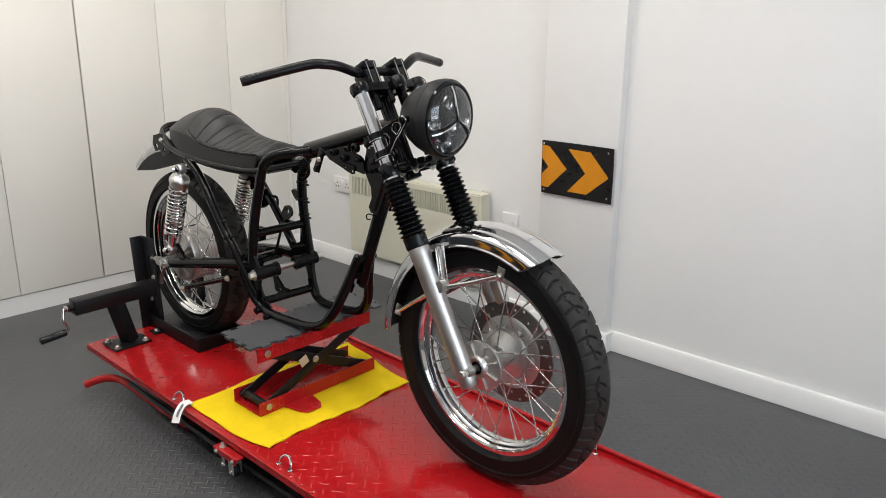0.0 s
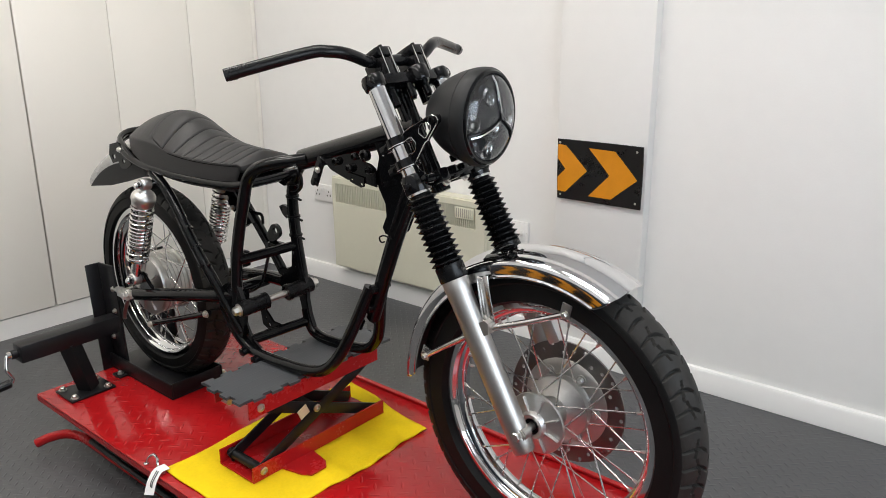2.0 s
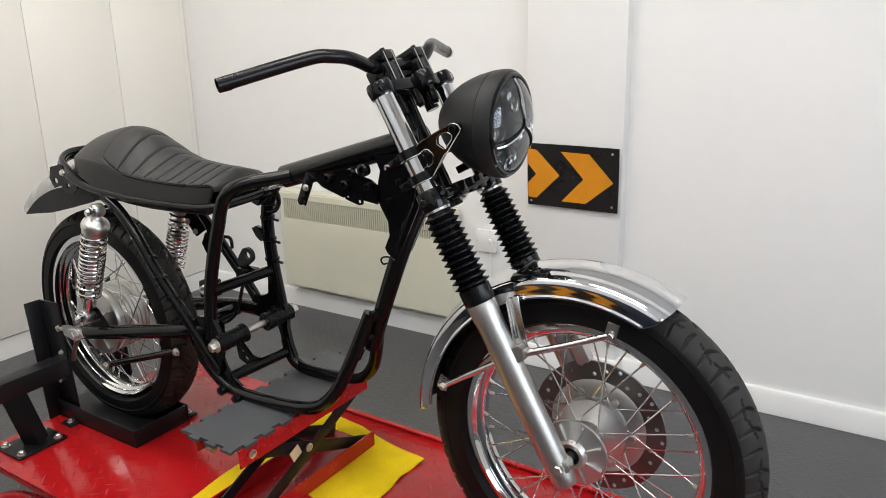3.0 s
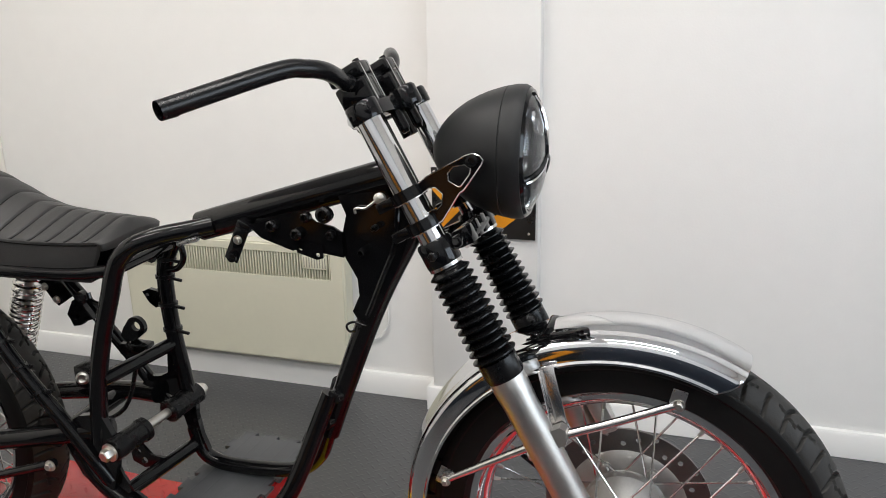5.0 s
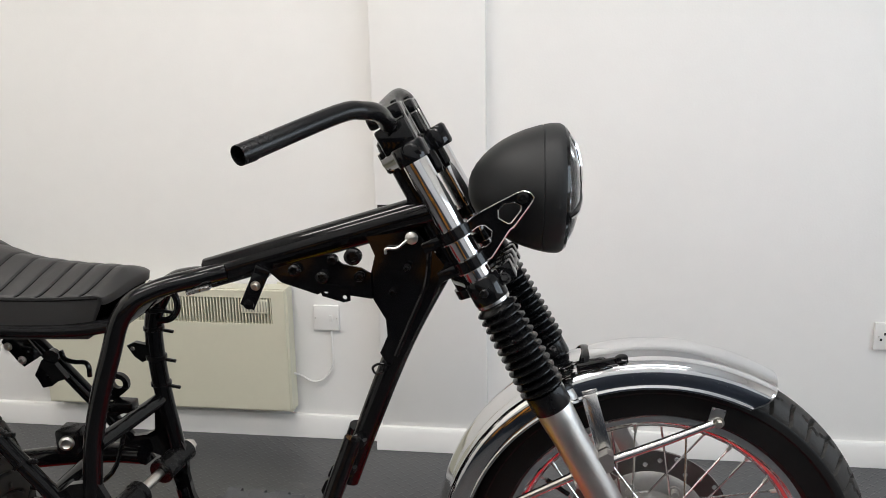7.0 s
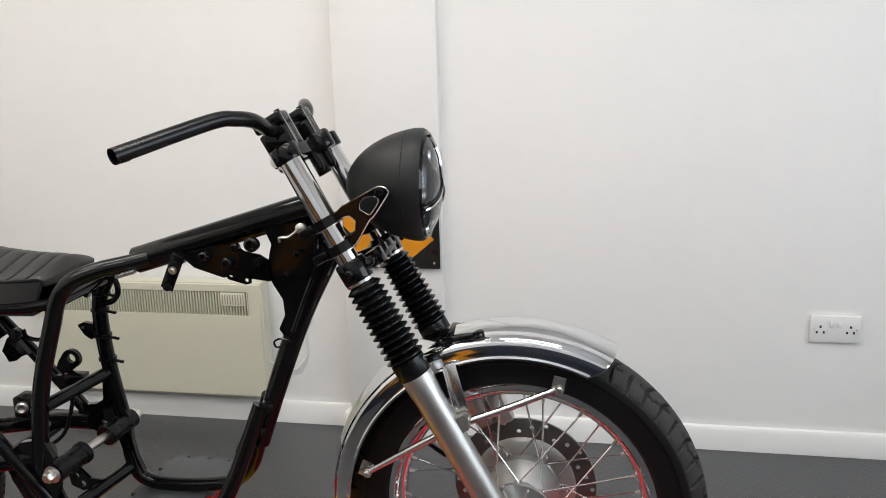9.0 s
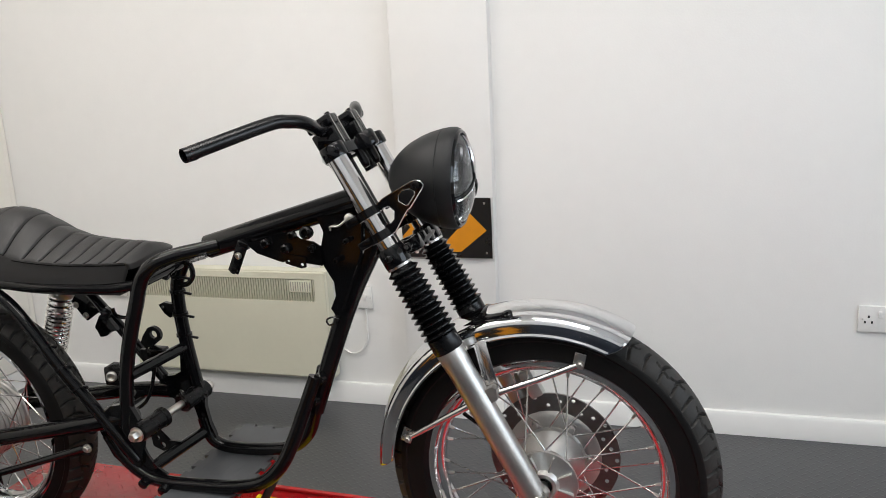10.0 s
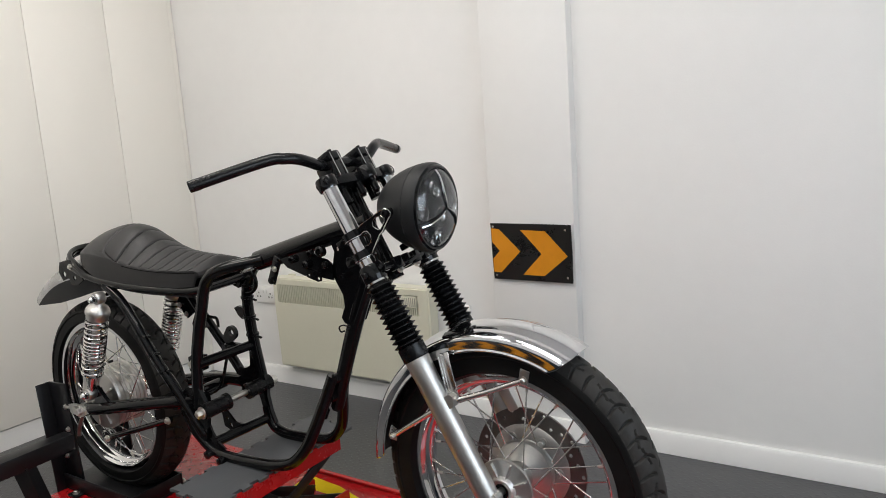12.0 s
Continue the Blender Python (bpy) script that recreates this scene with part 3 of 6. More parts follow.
tube(bm, [(-0.945, -0.456, 0.367), (-0.945, -0.468, 0.366), (-0.942, -0.472, 0.355), (-0.935, -0.478, 0.335), (-0.935, -0.474, 0.322), (-0.945, -0.462, 0.300), (-0.947, -0.466, 0.288)], 0.0048, 10, 4)
lathe(bm, [(0.010, -0.006), (0.010, 0.006)], axis((-0.945, -0.462, 0.367), (0, -1, 0)), 14)
crank = part("crank", bm, CHROME, vise, "bright bent crank handle")
bm = B()
lathe(bm, [(0.008, 0), (0.0125, 0.003), (0.0125, 0.082), (0.010, 0.086)], axis((-0.947, -0.468, 0.287), (0, -1, -0.1)), 14)
part("grip", bm, BOOT, crank, "black rubber grip")
bm = B()
box(bm, (-1.085, -0.143, PZ + 0.0005), (-0.690, 0.030, PZ + 0.006), 0.002)
box(bm, (-1.085, -0.143, PZ + 0.006), (-0.690, -0.137, PZ + 0.050), 0.002)
box(bm, (-1.085, 0.024, PZ + 0.006), (-0.690, 0.030, PZ + 0.050), 0.002)
box(bm, (-0.696, -0.137, PZ + 0.006), (-0.690, 0.024, PZ + 0.050), 0.002)
part("trough", bm, STEEL_BLACK, vise)
for y, s in ((-0.140, -1), (0.034, 1)):
    bm = B()
    lean = Matrix.Translation((-0.978, y + 0.012, PZ)) @ Matrix.Rotation(radians(-4), 4, "Y")
    box(bm, (-0.06, -0.003, 0.003), (0.03, 0.003, 0.345), 0.0015, lean)
    box(bm, (-0.06, 0.003 if s > 0 else -0.043, 0.003), (-0.054, 0.043 if s > 0 else -0.003, 0.345), 0.0015, lean)
    part("jaw_plate", bm, STEEL_BLACK, vise)
    for z in (0.11, 0.14, 0.2):
        bm = B()
        bolt(bm, lean @ Vector((-0.03 + (z - 0.11) * 0.4, 0.0032 * s, z)), (0, s, 0), 0.006, 0.006)
        part("bolt", bm, ZINC, vise)
for x, y in ((-0.96, -0.155), (-0.72, 0.05)):
    part("foot_tab", box(B(), (x - 0.022, y - 0.016, PZ + 0.0005), (x + 0.022, y + 0.013, PZ + 0.006), 0.001), STEEL_BLACK, vise)
    bm = B()
    bolt(bm, (x, y, PZ + 0.006), (0, 0, 1), 0.007, 0.007)
    part("bolt", bm, ZINC, vise)

# ---- yellow cloth under the jack ----
bm = B()
NX, NY = 40, 56
grid = {}
C00, C10, C01, C11 = Vector((-0.380, -0.350)), Vector((-0.003, -0.328)), Vector((-0.380, 0.266)), Vector((-0.006, 0.201))
for i in range(NX + 1):
    for j in range(NY + 1):
        s, t = i / NX, j / NY
        p = (C00 * (1 - s) + C10 * s) * (1 - t) + (C01 * (1 - s) + C11 * s) * t
        n1 = noise.noise(Vector((p.x * 7, p.y * 7, 0.3)))
        n2 = noise.noise(Vector((p.x * 19, p.y * 13, 5.1)))
        edge = min(s, 1 - s, t, 1 - t)
        x = p.x + 0.010 * n1 + 0.006 * math.sin(9 * t + 3 * s)
        y = p.y + 0.012 * noise.noise(Vector((p.x * 6, 2.0, 1.0))) - 0.034 * (1 - t) * s * (1 - s) * 2
        z = PZ + 0.0045 + 0.0035 * max(0, n2) + 0.004 * max(0, n1) * (1 if edge < 0.2 else 0.5)
        if s > 0.9:
            z += 0.002 * math.sin(40 * t)
        grid[i, j] = bm.verts.new((x, y, z))
for i in range(NX):
    for j in range(NY):
        bm.faces.new((grid[i, j], grid[i + 1, j], grid[i + 1, j + 1], grid[i, j + 1]))
g = bmesh.ops.extrude_face_region(bm, geom=bm.faces[:])
for v in g["geom"]:
    if isinstance(v, bmesh.types.BMVert):
        v.co.z -= 0.0032
cloth = thing("cleaning_cloth", SIM, "bright yellow microfibre cloth spread on the deck", "cloth")
part("cloth", bm, YELLOW, cloth, sharp=180)
bm = B()
tube(bm, [(-0.375, -0.345, PZ + 0.010), (-0.372, -0.372, PZ + 0.012), (-0.362, -0.396, PZ - 0.004), (-0.352, -0.412, PZ - 0.026)], 0.0125, 4, 4, flat=0.08)
lab = part("care_label", bm, WHITE_CLOTH, cloth, "small white sewn-in care label")
bm = B()
for k in range(2):
    o = Vector((0.004 + 0.006 * k, 0, 0))
    tube(bm, [Vector((-0.376, -0.374, PZ + 0.0138)) + o, Vector((-0.367, -0.396, PZ - 0.001)) + o, Vector((-0.360, -0.404, PZ - 0.010)) + o], 0.0012, 4, 3)
part("print_bar", bm, INK, lab)

# ---- scissor jack ----
JZ = PZ + 0.008
jack = thing("scissor_jack", SIM, "red and black steel scissor jack standing on the yellow cloth", "jack")
JB0, JB1, JY0, JY1 = -0.286, -0.151, -0.253, 0.187
bm = B()
plate(bm, [(JB0, JZ), (JB1, JZ), (JB1, JZ + 0.040), (JB1 - 0.004, JZ + 0.040), (JB1 - 0.004, JZ + 0.004), (JB0 + 0.004, JZ + 0.004), (JB0 + 0.004, JZ + 0.040), (JB0, JZ + 0.040)], JY0, JY1)
part("base_channel", bm, RED_PLAIN, jack)
bm = B()
plate(bm, [(0, -0.075), (0.058, -0.062), (0.080, -0.048), (0.080, -0.002), (0.060, 0.014), (0, 0.025)], 0, 0.004)
part("foot_plate", bm, RED_PLAIN, jack, m=Matrix.Translation((JB1, -0.095, JZ + 0.0045)) @ Matrix.Rotation(radians(-90), 4, "X"))
JT = 0.399                                       # top of the lifting rails
TB0, TB1, TY0, TY1 = -0.294, -0.157, -0.246, 0.176
bm = B()
plate(bm, [(TB0, JT), (TB1, JT), (TB1, JT - 0.042), (TB1 - 0.004, JT - 0.042), (TB1 - 0.004, JT - 0.004), (TB0 + 0.004, JT - 0.004), (TB0 + 0.004, JT - 0.042), (TB0, JT - 0.042)], TY0, TY1)
part("top_channel", bm, RED_PLAIN, jack)
for x in (JB0 + 0.012, JB1 - 0.018):
    for a, b in (((JY0 + 0.03, JZ + 0.022), (TY1 - 0.03, JT - 0.024)), ((JY1 - 0.03, JZ + 0.022), (TY0 + 0.035, JT - 0.024))):
        off = 0.006 if b[0] > 0 else 0.0
        bm = B()
        d = Vector((0, b[0] - a[0], b[1] - a[1]))
        L = d.length
        mm = Matrix.Translation((x + off, a[0], a[1])) @ Matrix.Rotation(math.atan2(d.z, d.y), 4, "X")
        box(bm, (0, -0.015, -0.015), (0.005, L + 0.015, 0.015), 0.0015, mm)
        part("scissor_arm", bm, STEEL_BLACK, jack)
bm = B()
rod(bm, (JB0 + 0.003, JY0 + 0.03, JZ + 0.022), (JB1 - 0.003, JY0 + 0.03, JZ + 0.022), 0.012, 14)
part("cross_shaft", bm, STEEL_BLACK, jack)
bm = B()
box(bm, (JB0 + 0.02, -0.045, 0.275), (JB1 - 0.02, -0.020, 0.300), 0.002)
part("trunnion", bm, STEEL_BLACK, jack)
bm = B()
rod(bm, (TB0 - 0.020, TY0 + 0.03, JT - 0.045), (TB0 + 0.02, TY0 + 0.03, JT - 0.045), 0.010, 14)
part("screw_end", bm, ZINC, jack)
for p, d in (((TB1 + 0.0003, TY0 + 0.033, JT - 0.022), (1, 0, 0)), ((JB1 + 0.0003, JY0 + 0.030, JZ + 0.022), (1, 0, 0)), ((JB1 - 0.006, -0.045, 0.305), (1, 0, 0))):
    bm = B()
    lathe(bm, [(0.0105, 0), (0.0105, 0.003), (0.007, 0.004), (0.006, 0.001), (0, 0.001)], axis(p, d), 16)
    part("pivot_pin", bm, ZINC, jack)
part("sticker", box(B(), (-0.001, -0.015, -0.014), (0.0006, 0.015, 0.014), m=Matrix.Translation((JB1 - 0.005, -0.088, 0.312)) @ Matrix.Rotation(radians(24), 4, "X")), PAPER, jack, "worn paper sticker")
# foam tile on the jack, with jigsaw edges
bm = B()


def jigsaw(x0, x1, y0, y1, step=0.026, d=0.011):
    pts = []

    def run(a, b):
        a, b = Vector(a), Vector(b)
        n = max(2, round((b - a).length / step))
        o = Vector(((b - a).y, -(b - a).x)).normalized()
        for k in range(n):
            p, q = a + (b - a) * k / n, a + (b - a) * (k + 1) / n
            if k % 2:
                pts.extend([p, p + (q - p) * -0.12 + o * d, p + (q - p) * 1.12 + o * d])
            else:
                pts.append(p)
    run((x0, y0), (x1, y0))
    run((x1, y0), (x1, y1))
    run((x1, y1), (x0, y1))
    run((x0, y1), (x0, y0))
    return [(p.x, p.y) for p in pts]


plate(bm, [(x, -y) for x, y in jigsaw(-0.312, -0.162, -0.256, 0.218)], 0.0, 0.007)
solid("foam_tile", bm, MAT_RUBBER, "dark grey foam floor tile on top of the jack", "mat", m=SIM @ Matrix.Translation((0, 0, JT + 0.0005)) @ Matrix.Rotation(radians(90), 4, "X"))

# ---- the motorcycle ----
bike = thing("motorcycle", SIM @ BM, "stripped black motorcycle chassis with chrome mudguard and bare frame", "motorcycle")
AX, AZ, RT = 0.499, 0.506, 0.318                # front axle in the room, tyre radius
RX, RZ, RR = -1.045, 0.474, 0.299               # rear axle, in the chassis


def tyre(R, half, bead, pitch, tread):
    """The tread with its curved grooves, or the smooth sidewalls; axis along y."""
    bm = B()
    per = 26 if tread else 3
    n = pitch * per
    sec = []
    for k in range(73):
        a = -math.pi * 0.5 + math.pi * k / 72
        sec.append((bead + 0.004 + (R - bead - 0.004) * max(0.0, math.cos(a)) ** 0.62, half * math.sin(a) * (1.0 if abs(math.sin(a)) < 0.96 else 0.94), math.sin(a)))
    inner = (bead - 0.004, half * 0.62)
    edge = 12
    if tread:
        runs = [sec[edge:-edge]]
    else:
        runs = [[(inner[0], -inner[1], -1)] + sec[:edge + 1], sec[-edge - 1:] + [(inner[0], inner[1], 1)]]
    top = abs(sec[edge][2])
    for run in runs:
        rings = []
        for i in range(n):
            th = 2 * math.pi * i / n
            ring = []
            for r, y, s in run:
                e = abs(s) / top
                depth = 0.0
                if tread:
                    at = i / per + (0.5 if s > 0 else 0.0)
                    bow = at + 1.25 * (e - 0.60) ** 2
                    ph, cell = bow % 1.0, int(bow) % 3
                    cut = max(0.0, 1.5 - abs(ph - 0.5) / 0.072) * min(1.0, max(0.0, e - (0.30 if cell == 2 else 0.03)) * 14)
                    link = 0.46 + 0.16 * ph if cell == 0 else 0.70 - 0.20 * ph
                    cut = max(cut, max(0.0, 1.4 - abs(e - link) / 0.034) if cell < 2 else 0.0)
                    cut *= min(1.0, max(0.0, 1.0 - e) * 25)
                    depth = 0.0070 * min(1.0, cut) + (0.0012 if e > 0.985 else 0.0)
                elif e > 0.999 and e < 1.001:
                    depth = 0.0012
                rr = r - depth
                ring.append(bm.verts.new((rr * math.cos(th), y, rr * math.sin(th))))
            rings.append(ring)
        for i in range(n):
            a, b = rings[i], rings[(i + 1) % n]
            for k in range(len(run) - 1):
                bm.faces.new((a[k], a[k + 1], b[k + 1], b[k]))
    return bm


YROT = Matrix.Rotation(radians(-90), 4, "X")    # z axis to +y


def rim(R, half):
    bm = B()
    sec = [(R, -half), (R + 0.003, -half + 0.002), (R + 0.001, -half + 0.006), (R - 0.012, -half + 0.009), (R - 0.022, -half * 0.45), (R - 0.026, 0), (R - 0.022, half * 0.45), (R - 0.012, half - 0.009), (R + 0.001, half - 0.006), (R + 0.003, half - 0.002), (R, half), (R - 0.006, half + 0.0004), (R - 0.0135, half - 0.0004), (R - 0.0142, half - 0.0014), (R - 0.0165, half - 0.006), (R - 0.0188, half - 0.0085), (R - 0.0172, half - 0.012), (R - 0.0185, half * 0.60), (R - 0.024, half * 0.50), (R - 0.029, half * 0.38), (R - 0.0305, half * 0.22), (R - 0.0315, 0.0), (R - 0.0305, -half * 0.22), (R - 0.029, -half * 0.38), (R - 0.024, -half * 0.50), (R - 0.0185, -half * 0.60), (R - 0.0172, -half + 0.012), (R - 0.0188, -half + 0.0085), (R - 0.0165, -half + 0.006), (R - 0.0142, -half + 0.0014), (R - 0.0135, -half + 0.0004), (R - 0.006, -half - 0.0004)]
    ring_lathe(bm, sec, YROT, 96)
    return bm


def spokes(wheel, m, r_hub, y_hub, r_rim, n=36):
    """Crossed wire spokes with nipples at the rim; every spoke is an object on one mesh."""
    bm = B()
    tube(bm, [(0, 0, 0), (0, 0, 1)], 0.00165, 6, 0)
    me = mesh_of("spoke", bm, ALU)
    bm = B()
    lathe(bm, [(0.0030, 0), (0.0030, 0.012), (0.0022, 0.016)], None, 8)
    nip = mesh_of("nipple", bm, ZINC)
    for k in range(n):
        side = 1 if k % 2 else -1
        lead = 1 if (k // 2) % 2 else -1
        th = 2 * math.pi * k / n
        ah = th + lead * radians(48)
        a = m @ Vector((r_hub * math.cos(ah), side * y_hub, r_hub * math.sin(ah)))
        b = m @ Vector((r_rim * math.cos(th), side * 0.006, r_rim * math.sin(th)))
        d = b - a
        ob = new("spoke", me)
        ob.parent = wheel
        ob.matrix_basis = Matrix.Translation(a) @ d.to_track_quat("Z", "Y").to_matrix().to_4x4() @ Matrix.Diagonal((1, 1, d.length, 1))
        ob = new("nipple", nip)
        ob.parent = wheel
        ob.matrix_basis = Matrix.Translation(b) @ (-d).to_track_quat("Z", "Y").to_matrix().to_4x4()


# front wheel
WM = FM @ pose(AX, 0.0, AZ)
front = part("front_wheel", rim(0.239, 0.030), CHROME, bike, "spoked front wheel with chrome rim", WM)
part("tyre", tyre(RT, 0.047, 0.239, 56, False), RUBBER, front, "black road tyre with smooth sidewalls", WM)
part("tread", tyre(RT, 0.047, 0.239, 56, True), TREAD, front, "dusty tread with long curved grooves", WM, sharp=24)
bm = B()
lathe(bm, [(0.0, -0.050), (0.0165, -0.050), (0.0165, -0.0665), (0.0185, -0.068), (0.0245, -0.068), (0.0265, -0.065), (0.029, -0.058), (0.036, -0.055), (0.056, -0.0535), (0.062, -0.052), (0.063, -0.049), (0.062, -0.0455), (0.053, -0.044), (0.038, -0.036), (0.033, -0.026), (0.033, 0.010), (0.052, 0.024), (0.066, 0.030), (0.068, 0.040), (0.060, 0.046), (0.045, 0.050), (0.016, 0.070)], YROT, 40)
part("hub", bm, CAST, front, "cast aluminium wheel hub", WM)
for k in range(8):
    bm = B()
    a = 2 * math.pi * (k + 0.4) / 8
    box(bm, (0.024, -0.0615, -0.0018), (0.058, -0.0525, 0.0018), 0.0012, Matrix.Rotation(a, 4, "Y"))
    part("hub_rib", bm, CAST, front, m=WM)
bm = B()
ring_lathe(bm, [(0.0162, -0.056), (0.0162, -0.0672), (0.0115, -0.0672), (0.0095, -0.064), (0.0095, -0.056)], YROT, 24)
part("seal", bm, BOOT, front, "black rubber wheel seal", WM)
bm = B()
outer = [(0.131 * math.cos(2 * math.pi * k / 72), 0.131 * math.sin(2 * math.pi * k / 72)) for k in range(72)]
holes = [(0, 0, 0.086)]
for k in range(30):
    a = 2 * math.pi * k / 30
    r = (0.124, 0.115, 0.106)[k % 3]
    holes.append((r * math.cos(a), r * math.sin(a), 0.0040))
plate(bm, outer, 0.060, 0.0645, holes)
part("brake_disc", bm, DISC, front, "drilled steel brake disc", WM)
bm = B()
lathe(bm, [(0.034, 0.040), (0.046, 0.041), (0.050, 0.045), (0.060, 0.0465), (0.064, 0.052), (0.080, 0.0545), (0.093, 0.0575), (0.095, 0.0592), (0.086, 0.0650), (0.060, 0.068), (0.034, 0.068)], YROT, 40)
for k in range(6):
    a = 2 * math.pi * k / 6
    bolt(bm, (0.073 * math.cos(a), 0.0535, 0.073 * math.sin(a)), (0, -1, 0), 0.0072, 0.008)
part("disc_carrier", bm, CAST, front, m=WM)
spokes(front, WM, 0.046, 0.047, 0.215)
bm = B()
rod(bm, (0.0, -0.112, 0.0), (0.0, 0.112, 0.0), 0.0085, 14)
part("axle", bm, ZINC, front, m=WM)
bm = B()
rod(bm, WM @ Vector((-0.17, 0.0, 0.10)), WM @ Vector((-0.135, -0.004, 0.079)), 0.004, 8)
part("valve", bm, BOOT, front)

# rear wheel
QM = pose(RX, 0.0, RZ) @ Matrix.Diagonal((1 / 1.05, 1, 1, 1))
rear = part("rear_wheel", rim(0.236, 0.042), CHROME, bike, "spoked rear wheel with chrome rim", QM)
part("tyre", tyre(RR, 0.053, 0.236, 54, False), RUBBER, rear, "black road tyre with smooth sidewalls", QM)
part("tread", tyre(RR, 0.053, 0.236, 54, True), TREAD, rear, "dusty tread with slanting grooves", QM, sharp=24)
bm = B()
prof = [(0.016, -0.072), (0.060, -0.070), (0.092, -0.062), (0.095, -0.055)]
for k in range(6):
    y = -0.050 + k * 0.012
    prof += [(0.093, y), (0.093, y + 0.006), (0.0905, y + 0.007), (0.0905, y + 0.011)]
prof += [(0.095, 0.024), (0.095, 0.030), (0.060, 0.036), (0.045, 0.060), (0.016, 0.070)]
lathe(bm, prof, YROT, 48)
part("hub", bm, CAST, rear, "finned aluminium drum brake hub", QM)
for k in range(8):
    bm = B()
    box(bm, (0.030, -0.0735, -0.0025), (0.082, -0.066, 0.0025), 0.001, Matrix.Rotation(2 * math.pi * k / 8 + 0.2, 4, "Y"))
    part("hub_rib", bm, CAST, rear, m=QM)
spokes(rear, QM, 0.090, 0.034, 0.209)
bm = B()
rod(bm, (0.0, -0.150, 0.0), (0.0, 0.150, 0.0), 0.009, 14)
part("axle", bm, ZINC, rear, m=QM)

# fork
RAKE = 0.56
FD = Vector((RAKE, 0, -1)).normalized()          # down the fork


def F(z, y=0.0, ahead=0.0):
    """A place on the fork's axis at height z, ahead of it by that much."""
    return Vector((0.154 + RAKE * (1.1025 - z) + ahead * -FD.z, y, z + ahead * FD.x))


for sy in (-1, 1):
    y = (0.094 * sy - 0.005)
    bm = B()
    rod(bm, F(1.142, y), F(0.76, y), 0.0182, 24)
    leg = part("fork_leg", bm, CHROME, bike, "polished fork leg", FM)
    bm = B()
    top, bot = F(0.926, y), F(0.803, y)
    L = (bot - top).length
    n = 12
    prof = [(0.0205, -0.004)]
    for k in range(n):
        h, w = L * k / n, L / n
        g = 0.030 + 0.003 * k / n
        prof += [(0.0225, h), (g, h + w * 0.42), (g, h + w * 0.56)]
    prof += [(0.0235, L), (0.0255, L + 0.001)]
    lathe(bm, prof, axis(top, FD), 28)
    part("gaiter", bm, BOOT, leg, "black ribbed rubber fork gaiter", FM, sharp=30)
    bm = B()
    lathe(bm, [(0.020, -0.014), (0.0245, -0.014), (0.0245, -0.004), (0.020, -0.004)], axis(top, FD), 28)
    part("gaiter_clip", bm, ALU, leg, "bright clip ring", FM)
    bm = B()
    lathe(bm, [(0.024, -0.002), (0.0285, 0.0), (0.0285, 0.026), (0.0265, 0.030)], axis(bot, FD), 28)
    part("dust_seal", bm, BOOT, leg, m=FM)
    # slider with lugs
    bm = B()
    s0 = F(0.778, y)
    L2 = (F(0.470, y) - s0).length
    lathe(bm, [(0.0255, 0), (0.0262, 0.004), (0.0262, 0.02), (0.0245, 0.045), (0.0238, L2 * 0.75), (0.0225, L2 * 0.93), (0.0215, L2 * 0.99), (0.0195, L2)], axis(s0, FD), 28)
    rod(bm, Vector((AX, y * 0.88, AZ)), Vector((AX, y * 1.10, AZ)), 0.0165, 20)
    tube(bm, [F(0.525, y), Vector((AX - 0.003, y, AZ))], [0.019, 0.0165], 16, 0)
    plate(bm, [(0.384, 0.722), (0.401, 0.707), (0.414, 0.715), (0.423, 0.711), (0.424, 0.690), (0.411, 0.682), (0.404, 0.652), (0.392, 0.650)], y - 0.009, y + 0.009, bevel=0.002)
    tube(bm, [F(0.672, y, 0.0), F(0.672, y, -0.026)], [0.011, 0.008], 10, 0)
    part("slider", bm, SLIDER, leg, "satin aluminium fork slider", FM)
    bm = B()
    bolt(bm, (AX, y * 1.10, AZ), (0, sy, 0), 0.010, 0.010)
    bolt(bm, (AX - 0.012, y * 1.02, AZ - 0.022), (0, sy, 0), 0.0045, 0.006)
    part("axle_nut", bm, ZINC, leg, m=FM)
    if sy > 0:
        bm = B()
        box(bm, (-0.014, -0.020, -0.030), (0.016, 0.004, 0.030), 0.006, Matrix.Translation(F(0.632, y - 0.012, 0.040)) @ Matrix.Rotation(radians(-29), 4, "Y"))
        part("caliper_bracket", bm, CAST, leg, m=FM)

# yokes
def steer(z, y=0.0):
    return F(z, y, -0.046)


ZT = 1.134
bm = B()
for sy in (-1, 1):
    lathe(bm, [(0.0185, -0.013), (0.0225, -0.013), (0.0235, -0.010), (0.0235, 0.010), (0.0215, 0.013), (0.010, 0.015), (0.0, 0.015)], axis(F(ZT, (0.094 * sy - 0.005)), -FD), 26)
    tube(bm, [F(ZT, (0.094 * sy - 0.005), -0.01), steer(ZT, 0.035 * sy)], [0.016, 0.015], 10, 0, flat=0.75)
    rod(bm, F(ZT, (0.094 * sy - 0.005)), F(ZT, (0.108 * sy - 0.003)), 0.010, 12)
    lathe(bm, [(0.0115, -0.017), (0.0124, -0.014), (0.0124, 0.012), (0.0115, 0.0145)], axis(F(ZT, (0.105 * sy - 0.003), 0.002), (0.87, 0, 0.49)), 18)
lathe(bm, [(0.0, -0.016), (0.019, -0.016), (0.021, -0.012), (0.021, 0.012), (0.018, 0.016), (0.0, 0.016)], axis(F(ZT, 0.010, 0.020), -FD), 24)
lathe(bm, [(0.010, -0.014), (0.019, -0.014), (0.021, -0.010), (0.021, 0.010), (0.019, 0.014), (0.010, 0.014)], axis(steer(ZT), -FD), 26)
